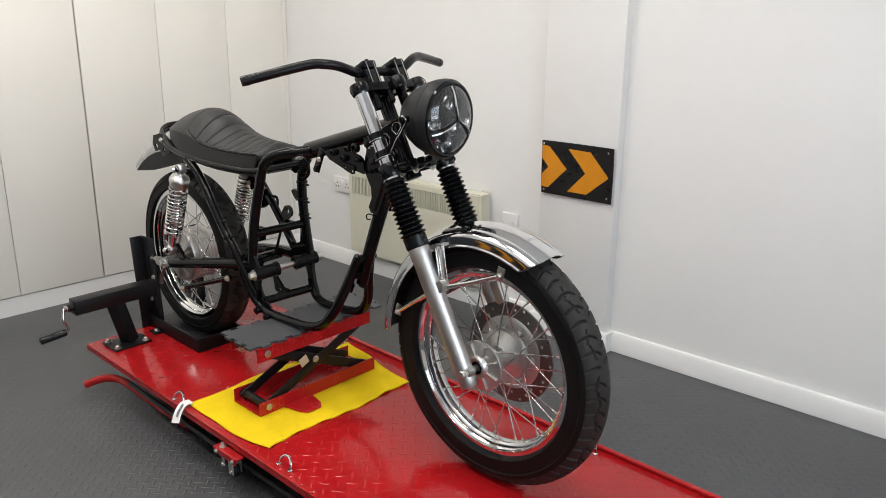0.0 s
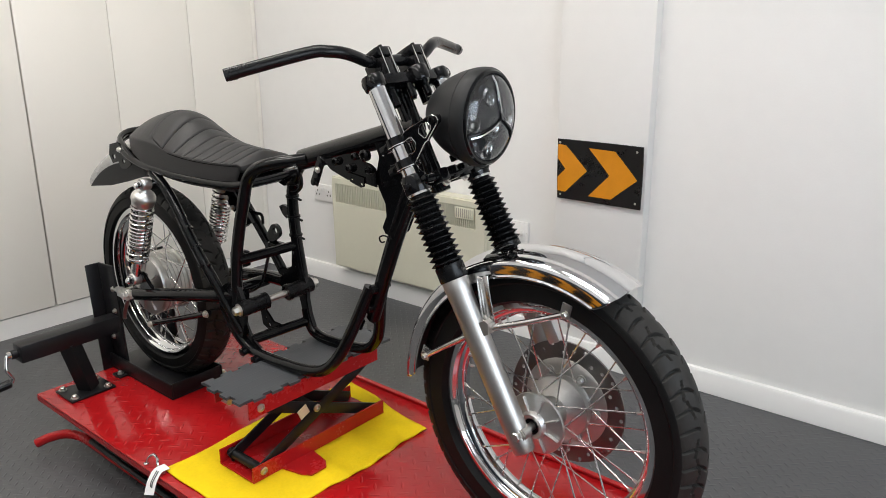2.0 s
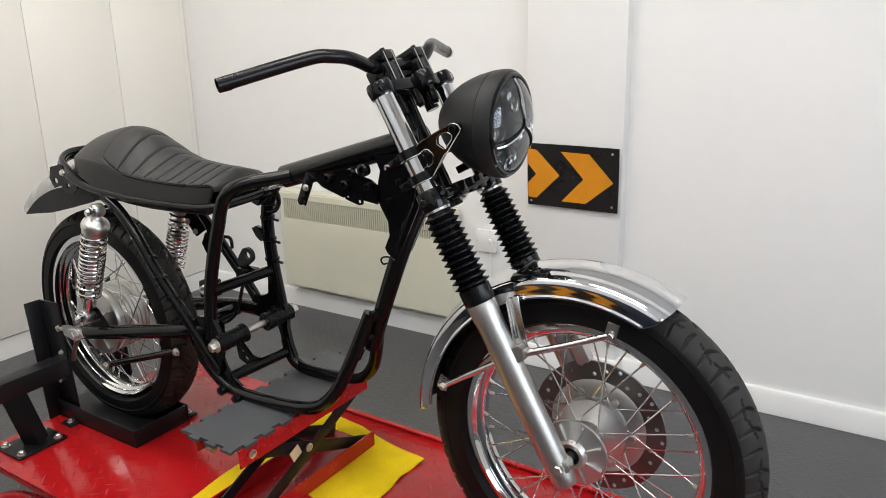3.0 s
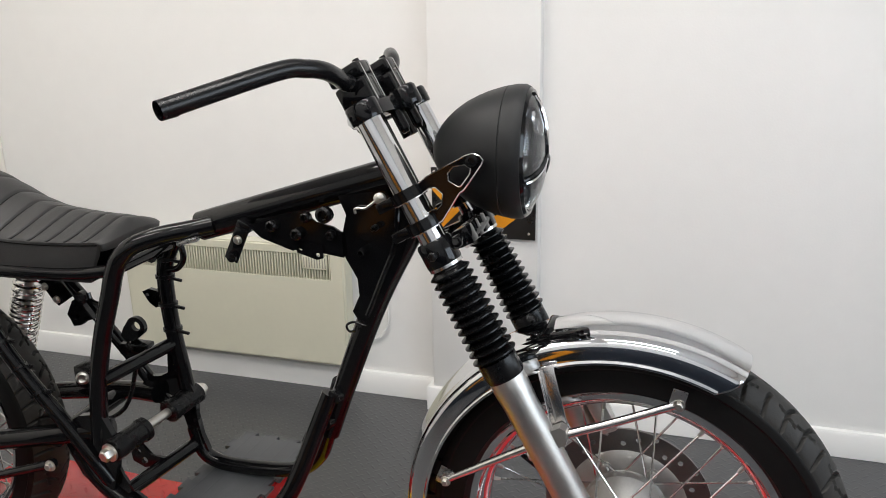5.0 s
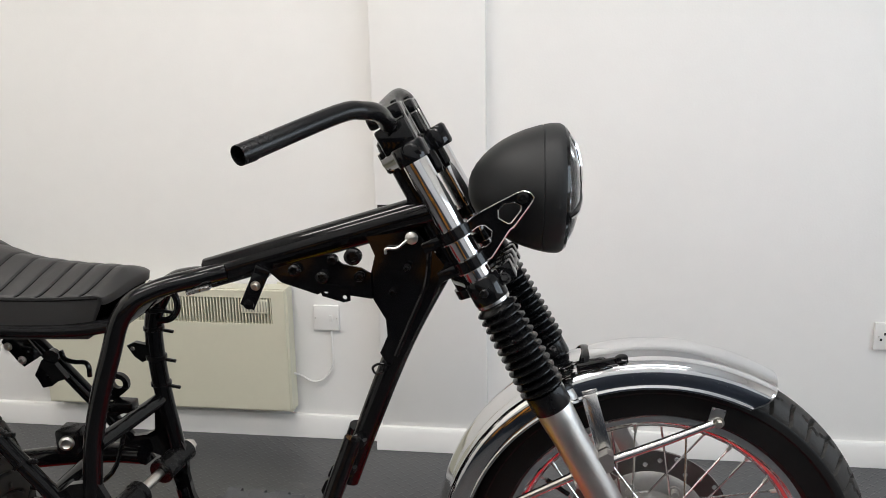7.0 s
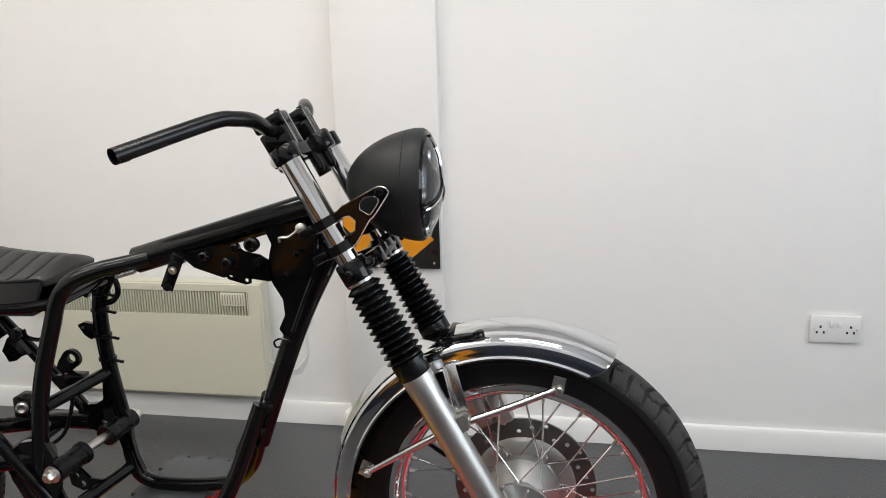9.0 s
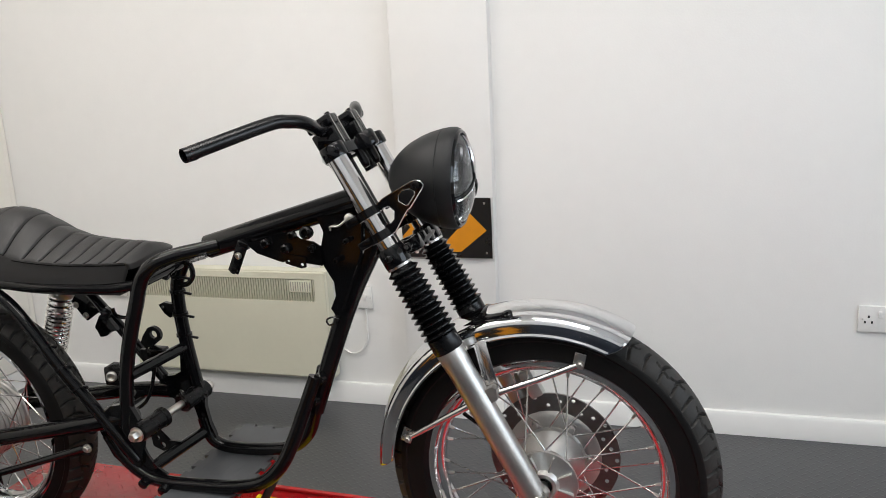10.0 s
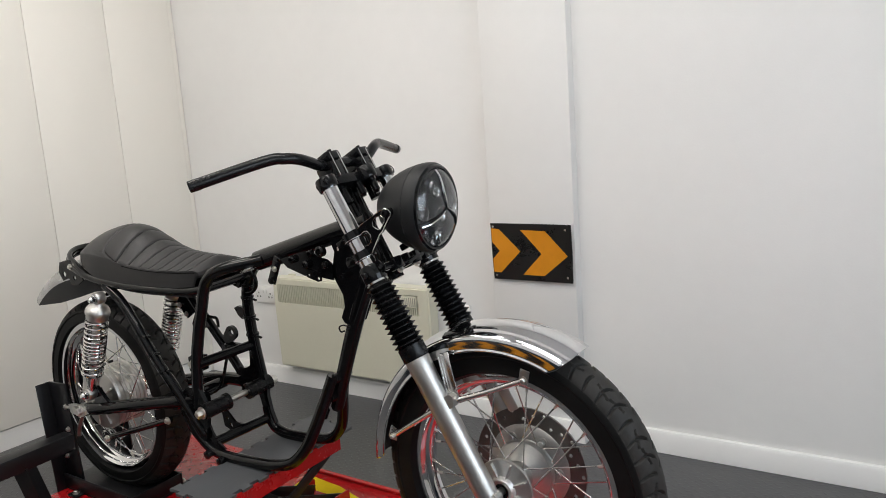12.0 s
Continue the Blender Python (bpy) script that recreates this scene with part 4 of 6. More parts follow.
box(bm, (-0.016, -0.088, -0.011), (0.016, 0.088, 0.011), 0.004, Matrix.Translation(F(ZT, 0, 0.0)) @ Matrix.Rotation(radians(-29), 4, "Y"))
box(bm, (-0.052, -0.050, -0.009), (-0.010, 0.050, 0.009), 0.004, Matrix.Translation(F(ZT, 0, 0.0)) @ Matrix.Rotation(radians(-29), 4, "Y"))
for y, ahead in ((-0.014, 0.006), (0.026, 0.012)):
    lathe(bm, [(0.0, -0.034), (0.005, -0.034), (0.006, -0.030), (0.0085, -0.028), (0.0085, 0.0)], axis(F(ZT, y, ahead) + FD * 0.012, -FD), 14)
yoke = part("top_yoke", bm, BLACK, bike, "glossy black top yoke", FM)
for sy in (-1, 1):
    bm = B()
    ring_lathe(bm, [(0.0036, 0), (0.0062, 0), (0.0062, 0.0016), (0.0036, 0.0016)], axis(F(ZT, (0.105 * sy - 0.003), 0.0165), (0.87, 0, 0.49)), 20)
    part("cap_ring", bm, ALU, yoke, "bright washer on the yoke pinch bolt", FM)
    bm = B()
    lathe(bm, [(0.0035, 0), (0.0035, 0.0016), (0.002, 0.002), (0, 0.002)], axis(F(ZT, (0.105 * sy - 0.003), 0.0165), (0.87, 0, 0.49)), 12)
    part("pinch_bolt", bm, BLACK_BAR, yoke, m=FM)
bm = B()
lathe(bm, [(0.0, 0.034), (0.012, 0.034), (0.016, 0.030), (0.017, 0.018), (0.022, 0.017), (0.022, 0.0)], axis(steer(ZT) - FD * 0.002, -FD), 12)
part("stem_nut", bm, BLACK, yoke, m=FM)
ZL = 0.949
bm = B()
for sy in (-1, 1):
    lathe(bm, [(0.019, -0.020), (0.0235, -0.020), (0.0255, -0.016), (0.0255, 0.014), (0.0235, 0.018), (0.019, 0.018)], axis(F(ZL, (0.094 * sy - 0.005)), -FD), 26)
    tube(bm, [F(ZL, 0.095 * sy, -0.004), steer(ZL + 0.004, 0.0)], [0.015, 0.020], 10, 0, flat=0.6)
    bolt(bm, F(ZL, (0.094 * sy - 0.005), 0.029), (0, sy * 0.4, 0.2), 0.006, 0.006)
    lathe(bm, [(0.0085, -0.018), (0.0085, 0.018)], axis(F(ZL, 0.080 * sy, 0.024), (0, 1, 0)), 12)
lyoke = part("lower_yoke", bm, BLACK, bike, "glossy black lower yoke", FM)
for sy in (-1, 1):
    bm = B()
    bolt(bm, F(ZL - 0.01, 0.030 * sy, 0.012), (0.9, 0, 0.4), 0.0065, 0.008)
    part("yoke_bolt", bm, ZINC, lyoke, m=FM)
    bm = B()
    bolt(bm, F(ZL, 0.060 * sy, 0.024), (0, -1, 0), 0.006, 0.007)
    part("yoke_bolt", bm, ZINC, lyoke, m=FM)
for sy in (-1, 1):
    bm = B()
    bolt(bm, F(ZL, 0.121 * sy), (0, sy, 0), 0.0065, 0.007)
    part("clamp_bolt", bm, BLACK_BAR, lyoke, m=FM)
bm = B()
tube(bm, [F(ZL, -0.07, 0.026), F(ZL - 0.004, -0.03, 0.032), F(ZL - 0.002, 0.02, 0.032), F(ZL + 0.002, 0.075, 0.028)], 0.0075, 10, 4)
for y, w in ((-0.052, 0.013), (-0.020, 0.010), (0.012, 0.012), (0.046, 0.009)):
    box(bm, (-0.012, y - w, -0.016), (0.013, y + w, 0.010), 0.003, Matrix.Translation(F(ZL + 0.002, 0, 0.026)) @ Matrix.Rotation(radians(-29), 4, "Y"))
part("brake_hose_union", bm, BLACK, lyoke, m=FM)

# handlebar, risers
for sy in (-1, 1):
    bm = B()
    y = 0.048 * sy
    mm = Matrix.Translation(Vector((0.098, y, 1.171))) @ Matrix.Rotation(radians(-29), 4, "Y")
    box(bm, (-0.025, -0.021, -0.046), (0.025, 0.021, -0.003), 0.004, mm)
    box(bm, (-0.027, -0.021, -0.0005), (0.027, 0.021, 0.0195), 0.005, mm)
    rod(bm, mm @ Vector((0, 0, -0.10)), mm @ Vector((0, 0, -0.04)), 0.013, 14)
    riser = part("bar_riser", bm, BLACK, bike, "machined black handlebar clamp", FM)
    for x in (-0.018, 0.018):
        bm = B()
        lathe(bm, [(0.005, 0), (0.005, 0.004), (0.003, 0.004), (0.003, 0.001), (0, 0.001)], axis(mm @ Vector((x, 0, 0.0195)), mm.to_3x3() @ Vector((0, 0, 1))), 12)
        part("clamp_screw", bm, BLACK_BAR, riser, m=FM)
    for k in (-0.012, 0.012):
        bm = B()
        box(bm, (0.0255, k - 0.0009, -0.044), (0.0275, k + 0.0009, 0.015), m=mm)
        part("edge_line", bm, ALU, riser, "bright machined edge", FM)
bm = B()
half = [(0.1, 0.0, 1.169), (0.1, 0.055, 1.169), (0.102, 0.082, 1.171), (0.104, 0.112, 1.181), (0.102, 0.142, 1.190), (0.091, 0.170, 1.194)]
ends = {-1: [(0.068, -0.205, 1.192), (-0.005, -0.338, 1.157)], 1: [(0.064, 0.176, 1.197), (0.044, 0.225, 1.189), (0.010, 0.314, 1.172)]}
path = [tuple(p) for p in reversed(ends[-1])] + [(x, -y, z) for x, y, z in reversed(half[1:])] + half[:2] + [(0.100, 0.075, 1.172), (0.098, 0.096, 1.182), (0.091, 0.118, 1.192), (0.077, 0.146, 1.197)] + ends[1]
tube(bm, path, 0.0118, 18, 6)
caps = [f for f in bm.faces if len(f.verts) == 18]
bmesh.ops.inset_individual(bm, faces=caps, thickness=0.0032)
for f in caps:
    c = f.calc_center_median()
    bmesh.ops.translate(bm, verts=f.verts, vec=Vector((0.07, -math.copysign(0.139, c.y), 0.026)).normalized() * 0.02)
part("handlebar", bm, BLACK_BAR, bike, "satin black handlebar with open bare ends", FM)

# headlight
HX, HZ = 0.334, 1.0735
HM = pose(HX, 0, HZ, 0, 0, 4) @ Matrix.Rotation(radians(90), 4, "Y")   # z axis forward
bm = B()
prof = [(0, -0.1300), (0.012, -0.1290), (0.024, -0.1250), (0.036, -0.1180), (0.048, -0.1080), (0.059, -0.0960), (0.069, -0.0820), (0.0775, -0.0660), (0.0845, -0.0490), (0.0890, -0.0340), (0.0914, -0.0245), (0.0906, -0.0238), (0.0906, -0.0230), (0.0918, -0.0222), (0.0935, -0.012), (0.0935, 0.0), (0.0905, 0.006), (0.086, 0.007), (0.0845, -0.002), (0.0845, -0.02), (0.0, -0.024)]
lathe(bm, prof, HM, 64)
lamp = part("headlight", bm, SATIN, bike, "round matt black headlight with an LED insert", FM, sharp=30)
bm = B()
ring_lathe(bm, [(0.0845, 0.003), (0.0895, 0.0065), (0.0865, 0.0105), (0.0825, 0.0105), (0.080, 0.006)], HM, 64)
part("bezel", bm, BLACK, lamp, "gloss black rim", FM)
bm = B()
lathe(bm, [(0.0822, 0.006), (0.078, 0.013), (0.064, 0.021), (0.045, 0.027), (0.022, 0.030), (0, 0.031), ], HM, 56, cap=False)
lathe(bm, [(0.0812, 0.005), (0.077, 0.011), (0.063, 0.019), (0.044, 0.025), (0.022, 0.028), (0, 0.029), ], HM, 56, cap=False)
lens = part("lens", bm, GLASS, lamp, "clear domed glass", FM)
lens.visible_shadow = False
bm = B()
lathe(bm, [(0.083, 0.004), (0.074, -0.010), (0.060, -0.015), (0.0, -0.017)], HM, 56, cap=False)
part("reflector", bm, DARK_CHROME, lamp, "smoked inner reflector", FM)


def hl(a, r, h=0.0):
    """Place on the lamp's face: angle from the top, clockwise as seen from in front."""
    return HM @ Vector((-r * math.cos(radians(a)), -r * math.sin(radians(a)), h))


for a, r, s in ((20, 0.038, 0.013), (96, 0.055, 0.014), (170, 0.017, 0.018), (166, 0.054, 0.013), (262, 0.053, 0.014)):
    bm = B()
    mm = Matrix.Translation(hl(a, r, -0.012)) @ HM.to_3x3().to_4x4()
    lathe(bm, [(s + 0.003, 0.0), (s + 0.003, 0.010), (s, 0.0125), (s, 0.004), (0, 0.002)], mm, 24)
    part("lamp_cup", bm, REFLECTOR, lamp, "bright projector cup", FM)
    bm = B()
    lathe(bm, [(s - 0.001, 0.003), (s - 0.001, 0.008), (s * 0.7, 0.0155), (s * 0.3, 0.0185), (0, 0.019)], mm, 24)
    part("projector", bm, LENS, lamp, m=FM)
for a, w in ((4, 0.0042), (114, 0.0042), (238, 0.0042)):
    bm = B()
    tube(bm, [hl(0, 0.0, 0.030), hl(a, 0.022, 0.0295), hl(a - 3, 0.045, 0.0255), hl(a - 5, 0.064, 0.020), hl(a - 6, 0.081, 0.009)], w, 8, 4, flat=0.6)
    part("guard_bar", bm, BLACK, lamp, "black guard bar with a bright edge", FM)
    bm = B()
    tube(bm, [hl(a + 6, 0.012, 0.0325), hl(a + 6, 0.030, 0.0310), hl(a + 3, 0.046, 0.0280), hl(a + 0.5, 0.064, 0.0225), hl(a - 1.5, 0.078, 0.0130)], 0.0024, 6, 4)
    part("bright_edge", bm, CHROME, lamp, "bright edge line", FM)

# headlight brackets
BR = [(0.207, 1.036), (0.215, 1.043), (0.225, 1.052), (0.242, 1.062), (0.280, 1.083), (0.289, 1.086), (0.298, 1.084), (0.303, 1.078), (0.301, 1.072), (0.277, 1.037), (0.272, 1.034), (0.248, 0.994), (0.240, 0.990), (0.224, 0.990), (0.223, 1.000), (0.233, 1.008), (0.240, 1.009), (0.247, 1.016), (0.248, 1.031), (0.238, 1.039), (0.229, 1.037), (0.219, 1.029)]
BW = [(0.256, 1.060), (0.263, 1.068), (0.278, 1.071), (0.286, 1.067), (0.286, 1.060), (0.274, 1.043), (0.269, 1.042), (0.256, 1.049)]
for sy in (-1, 1):
    bm = B()
    y0 = 0.100 * sy
    plate(bm, BR, y0, y0 + 0.006 * sy, [BW])
    br = part("lamp_bracket", bm, BLACK, bike, "black machined headlight bracket with bright edges", FM)
    bm = B()
    yy = y0 + 0.0064 * sy
    tube(bm, [(x, yy, z) for x, z in BR[:13]], 0.0011, 6, 0)
    tube(bm, [(x, yy, z) for x, z in BW + BW[:1]], 0.0009, 6, 0)
    tube(bm, [(x, yy, z) for x, z in BR[14:] + BR[:1]], 0.0008, 6, 0)
    part("bright_edge", bm, ALU, br, "bright machined edge", FM)
    bm = B()
    lathe(bm, [(0.008, 0), (0.008, 0.004), (0.0045, 0.005), (0.0045, 0.002), (0, 0.002)], axis((0.2885, y0 + 0.006 * sy, 1.0775), (0, sy, 0)), 16)
    rod(bm, (0.2885, 0.084 * sy, 1.0775), (0.2885, y0, 1.0775), 0.008, 14)
    part("mount_bolt", bm, BLACK_BAR, br, m=FM)
    for z in (1.026, 0.986):
        bm = B()
        lathe(bm, [(0.0184, -0.008), (0.0245, -0.008), (0.0245, 0.008), (0.0184, 0.008)], axis(F(z, (0.094 * sy - 0.005)), -FD), 28)
        box(bm, (-0.050, -0.007, -0.0075), (-0.020, 0.007, 0.0075), 0.002, Matrix.Translation(F(z, (0.094 * sy - 0.005))) @ Matrix.Rotation(radians(-29), 4, "Y"))
        part("bracket_clamp", bm, BLACK, br, m=FM)
        bm = B()
        ring_lathe(bm, [(0.0238, -0.0092), (0.0252, -0.0092), (0.0252, -0.0078), (0.0238, -0.0078)], axis(F(z, (0.094 * sy - 0.005)), -FD), 32)
        part("clamp_edge", bm, ALU, br, "bright machined edge", FM)

# front mudguard
FLARED = [(0.0, 1.0), (0.15, 0.982), (0.30, 0.935), (0.42, 0.870), (0.50, 0.828), (0.545, 0.800), (0.575, 0.782), (0.605, 0.776), (0.65, 0.772), (0.72, 0.748), (0.79, 0.710), (0.85, 0.660), (0.89, 0.612), (0.915, 0.560), (0.931, 0.490), (0.943, 0.400), (0.952, 0.310), (0.959, 0.225), (0.964, 0.14), (0.969, 0.09), (0.978, 0.05), (0.995, 0.03), (1.0, 0.0)]
ROUND = [(math.sin(k * math.pi / 20), math.cos(k * math.pi / 20) ** 1.0) for k in range(11)]


def guard(cx, cz, edge, crown, half, a0, a1, t, sec, nose=0.0):
    """Curved sheet round a wheel; sec: (across, rise) from the crown to the lip; angles in degrees from straight ahead, upwards."""
    bm = B()
    n = 150
    full = [(-s, h) for s, h in reversed(sec[1:])] + sec
    rows = []
    for i in range(n + 1):
        row = []
        for s, h in full:
            a = a0 + (a1 - a0) * i / n
            back = nose * (0.3 * abs(s) ** 3 + max(0.0, 1 - h) ** 3)
            if i < 30:
                a += back * (1 - i / 30)
            if i > n - 30:
                a -= back * (1 - (n - i) / 30)
            r = edge + (crown - edge) * h + t
            row.append(bm.verts.new((cx + r * math.cos(radians(a)), half * s, cz + r * math.sin(radians(a)))))
        rows.append(row)
    for i in range(n):
        for k in range(len(full) - 1):
            bm.faces.new((rows[i][k], rows[i][k + 1], rows[i + 1][k + 1], rows[i + 1][k]))
    return bm, rows


bm, rows = guard(AX - 0.005, AZ + 0.002, 0.291, 0.3380, 0.068, 61.3, 181.5, 0.0, FLARED, nose=4)
ex = bmesh.ops.extrude_face_region(bm, geom=bm.faces[:])
mid = Vector((AX - 0.005, 0, AZ + 0.002))
for v in ex["geom"]:
    if isinstance(v, bmesh.types.BMVert):
        d = v.co - mid
        d.y = 0
        v.co += d.normalized() * 0.0022
fg = part("front_mudguard", bm, CHROME, bike, "polished chrome front mudguard", FM, sharp=75)
bm, rows = guard(AX - 0.005, AZ + 0.002, 0.292, 0.3380, 0.0665, 61.7, 181.1, -0.0014, FLARED, nose=4)
part("inner_face", bm, SATIN, fg, "black underside", FM)
for sy in (-1, 1):
    bm = B()
    tube(bm, [(0.424, 0.092 * sy, 0.699), (0.49, 0.082 * sy, 0.724), (0.568, 0.071 * sy, 0.757)], [0.0066, 0.0056], 10, 3)
    tube(bm, [(0.372, 0.094 * sy, 0.671), (0.30, 0.083 * sy, 0.622), (0.241, 0.072 * sy, 0.580)], [0.0064, 0.0056], 10, 3)
    box(bm, (-0.011, -0.0018, -0.004), (0.011, 0.0018, 0.094), 0.0016, Matrix.Translation((0.414, 0.0875 * sy, 0.700)) @ Matrix.Rotation(radians(-17), 4, "Y") @ Matrix.Rotation(radians(7 * sy), 4, "X"))
    box(bm, (-0.011, -0.0018 if sy > 0 else -0.009, 0.0), (-0.0085, 0.009 if sy > 0 else 0.0018, 0.090), 0.0008, Matrix.Translation((0.414, 0.0875 * sy, 0.700)) @ Matrix.Rotation(radians(-17), 4, "Y") @ Matrix.Rotation(radians(7 * sy), 4, "X"))
    part("mudguard_stay", bm, ALU, fg, "polished mudguard stay", FM)
    bm = B()
    box(bm, (-0.010, -0.0015, -0.010), (0.010, 0.0015, 0.019), 0.001, Matrix.Translation((0.564, 0.0695 * sy, 0.757)) @ Matrix.Rotation(radians(12), 4, "Y"))
    part("stay_tab", bm, STEEL, fg, m=FM)
    bm = B()
    box(bm, (-0.010, -0.0015, -0.011), (0.019, 0.0015, 0.011), 0.001, Matrix.Translation((0.234, 0.0695 * sy, 0.579)) @ Matrix.Rotation(radians(-70), 4, "Y"))
    part("stay_tab", bm, STEEL, fg, m=FM)
    bm = B()
    bolt(bm, (0.567, 0.075 * sy, 0.757), (0, sy, 0), 0.0055, 0.006)
    part("stay_bolt", bm, ZINC, fg, m=FM)
    bm = B()
    bolt(bm, (0.239, 0.076 * sy, 0.579), (0, sy, 0), 0.0055, 0.006)
    part("stay_bolt", bm, ZINC, fg, m=FM)
bm = B()
tube(bm, [(0.372, -0.058, 0.800), (0.380, -0.03, 0.822), (0.384, 0.0, 0.827), (0.380, 0.03, 0.822), (0.372, 0.058, 0.800)], 0.008, 10, 4, flat=0.45)
box(bm, (-0.03, -0.009, -0.002), (0.042, 0.009, 0.003), 0.002, Matrix.Translation((0.398, -0.046, 0.8215)) @ Matrix.Rotation(radians(-15), 4, "Y") @ Matrix.Rotation(radians(22), 4, "X"))
lathe(bm, [(0.010, 0), (0.010, 0.003), (0.006, 0.005), (0, 0.005)], axis((0.432, -0.046, 0.8325), (-0.25, -0.35, 1)), 14)
part("guard_bridge", bm, BLACK, fg, "black bridge under the yoke", FM)

# ---- chassis ----
TOP = [(-0.402, 0.0, 0.928), (-0.09, 0.0, 1.029), (-0.055, 0.0, 1.040)]
bm = B()
tube(bm, TOP, 0.0245, 24, 0)
part("backbone_tube", bm, BLACK, bike, "thick glossy black backbone tube")
bm = B()
tube(bm, [(-0.108, 0, 1.120), (-0.003, 0, 0.917)], 0.0195, 24, 0)
for t in (0.0, 1.0):
    p = Vector((-0.108 + 0.105 * t, 0, 1.120 - 0.203 * t))
    lathe(bm, [(0.0195, -0.008), (0.0235, -0.007), (0.0235, 0.007), (0.0195, 0.008)], axis(p, (0.46, 0, -0.89)), 24)
part("steering_head", bm, BLACK, bike, "glossy black steering head tube")
bm = B()
tube(bm, [(-0.040, 0, 0.965), (-0.103, 0, 0.835), (-0.158, 0, 0.690), (-0.196, 0, 0.578)], [0.0205, 0.0165], 20, 5)
part("down_tube", bm, BLACK, bike, "glossy black front down tube")
bm = B()
for sy in (-1, 1):
    plate(bm, [(-0.152, 1.000), (-0.080, 1.012), (-0.040, 0.960), (-0.058, 0.905), (-0.106, 0.800), (-0.128, 0.803), (-0.136, 0.816), (-0.124, 0.843), (-0.126, 0.871), (-0.142, 0.899), (-0.154, 0.926), (-0.146, 0.946), (-0.140, 0.971)], 0.023 * sy, 0.027 * sy)
for sy in (-1, 1):
    tube(bm, [(-0.060, 0.0275 * sy, 0.990), (-0.066, 0.0275 * sy, 0.930), (-0.090, 0.0275 * sy, 0.868), (-0.112, 0.0275 * sy, 0.812)], 0.0040, 8, 4)
part("head_gusset", bm, BLACK, bike, "pressed black steel gusset plates")
bm = B()
for sy in (-1,):
    plate(bm, [(-0.300, 0.945), (-0.272, 0.954), (-0.236, 0.966), (-0.205, 0.972), (-0.186, 0.958), (-0.159, 0.953), (-0.146, 0.945), (-0.144, 0.905), (-0.215, 0.914), (-0.226, 0.909), (-0.279, 0.926)], 0.030 * sy, 0.034 * sy)
    plate(bm, [(-0.222, 0.928), (-0.176, 0.922), (-0.176, 0.902), (-0.186, 0.899), (-0.218, 0.908)], 0.0345 * sy, 0.0375 * sy, [(-0.212, 0.915, 0.0034), (-0.184, 0.907, 0.0034)])
side = part("tank_bracket", bm, BLACK, bike, "black bracket under the backbone")
for x, z, r in ((-0.257, 0.948, 0.009), (-0.216, 0.938, 0.0095), (-0.161, 0.941, 0.0075), (-0.113, 0.918, 0.006), (-0.092, 0.957, 0.005), (-0.170, 0.972, 0.013), (-0.200, 0.966, 0.008)):
    for sy in (-1,):
        bm = B()
        lathe(bm, [(r, 0), (r, 0.010), (r * 0.7, 0.013), (r * 0.55, 0.013), (r * 0.5, 0.008), (0, 0.008)], axis((x, 0.033 * sy, z), (0, sy, 0)), 16)
        part("rubber_boss", bm, BOOT, side)
bm = B()
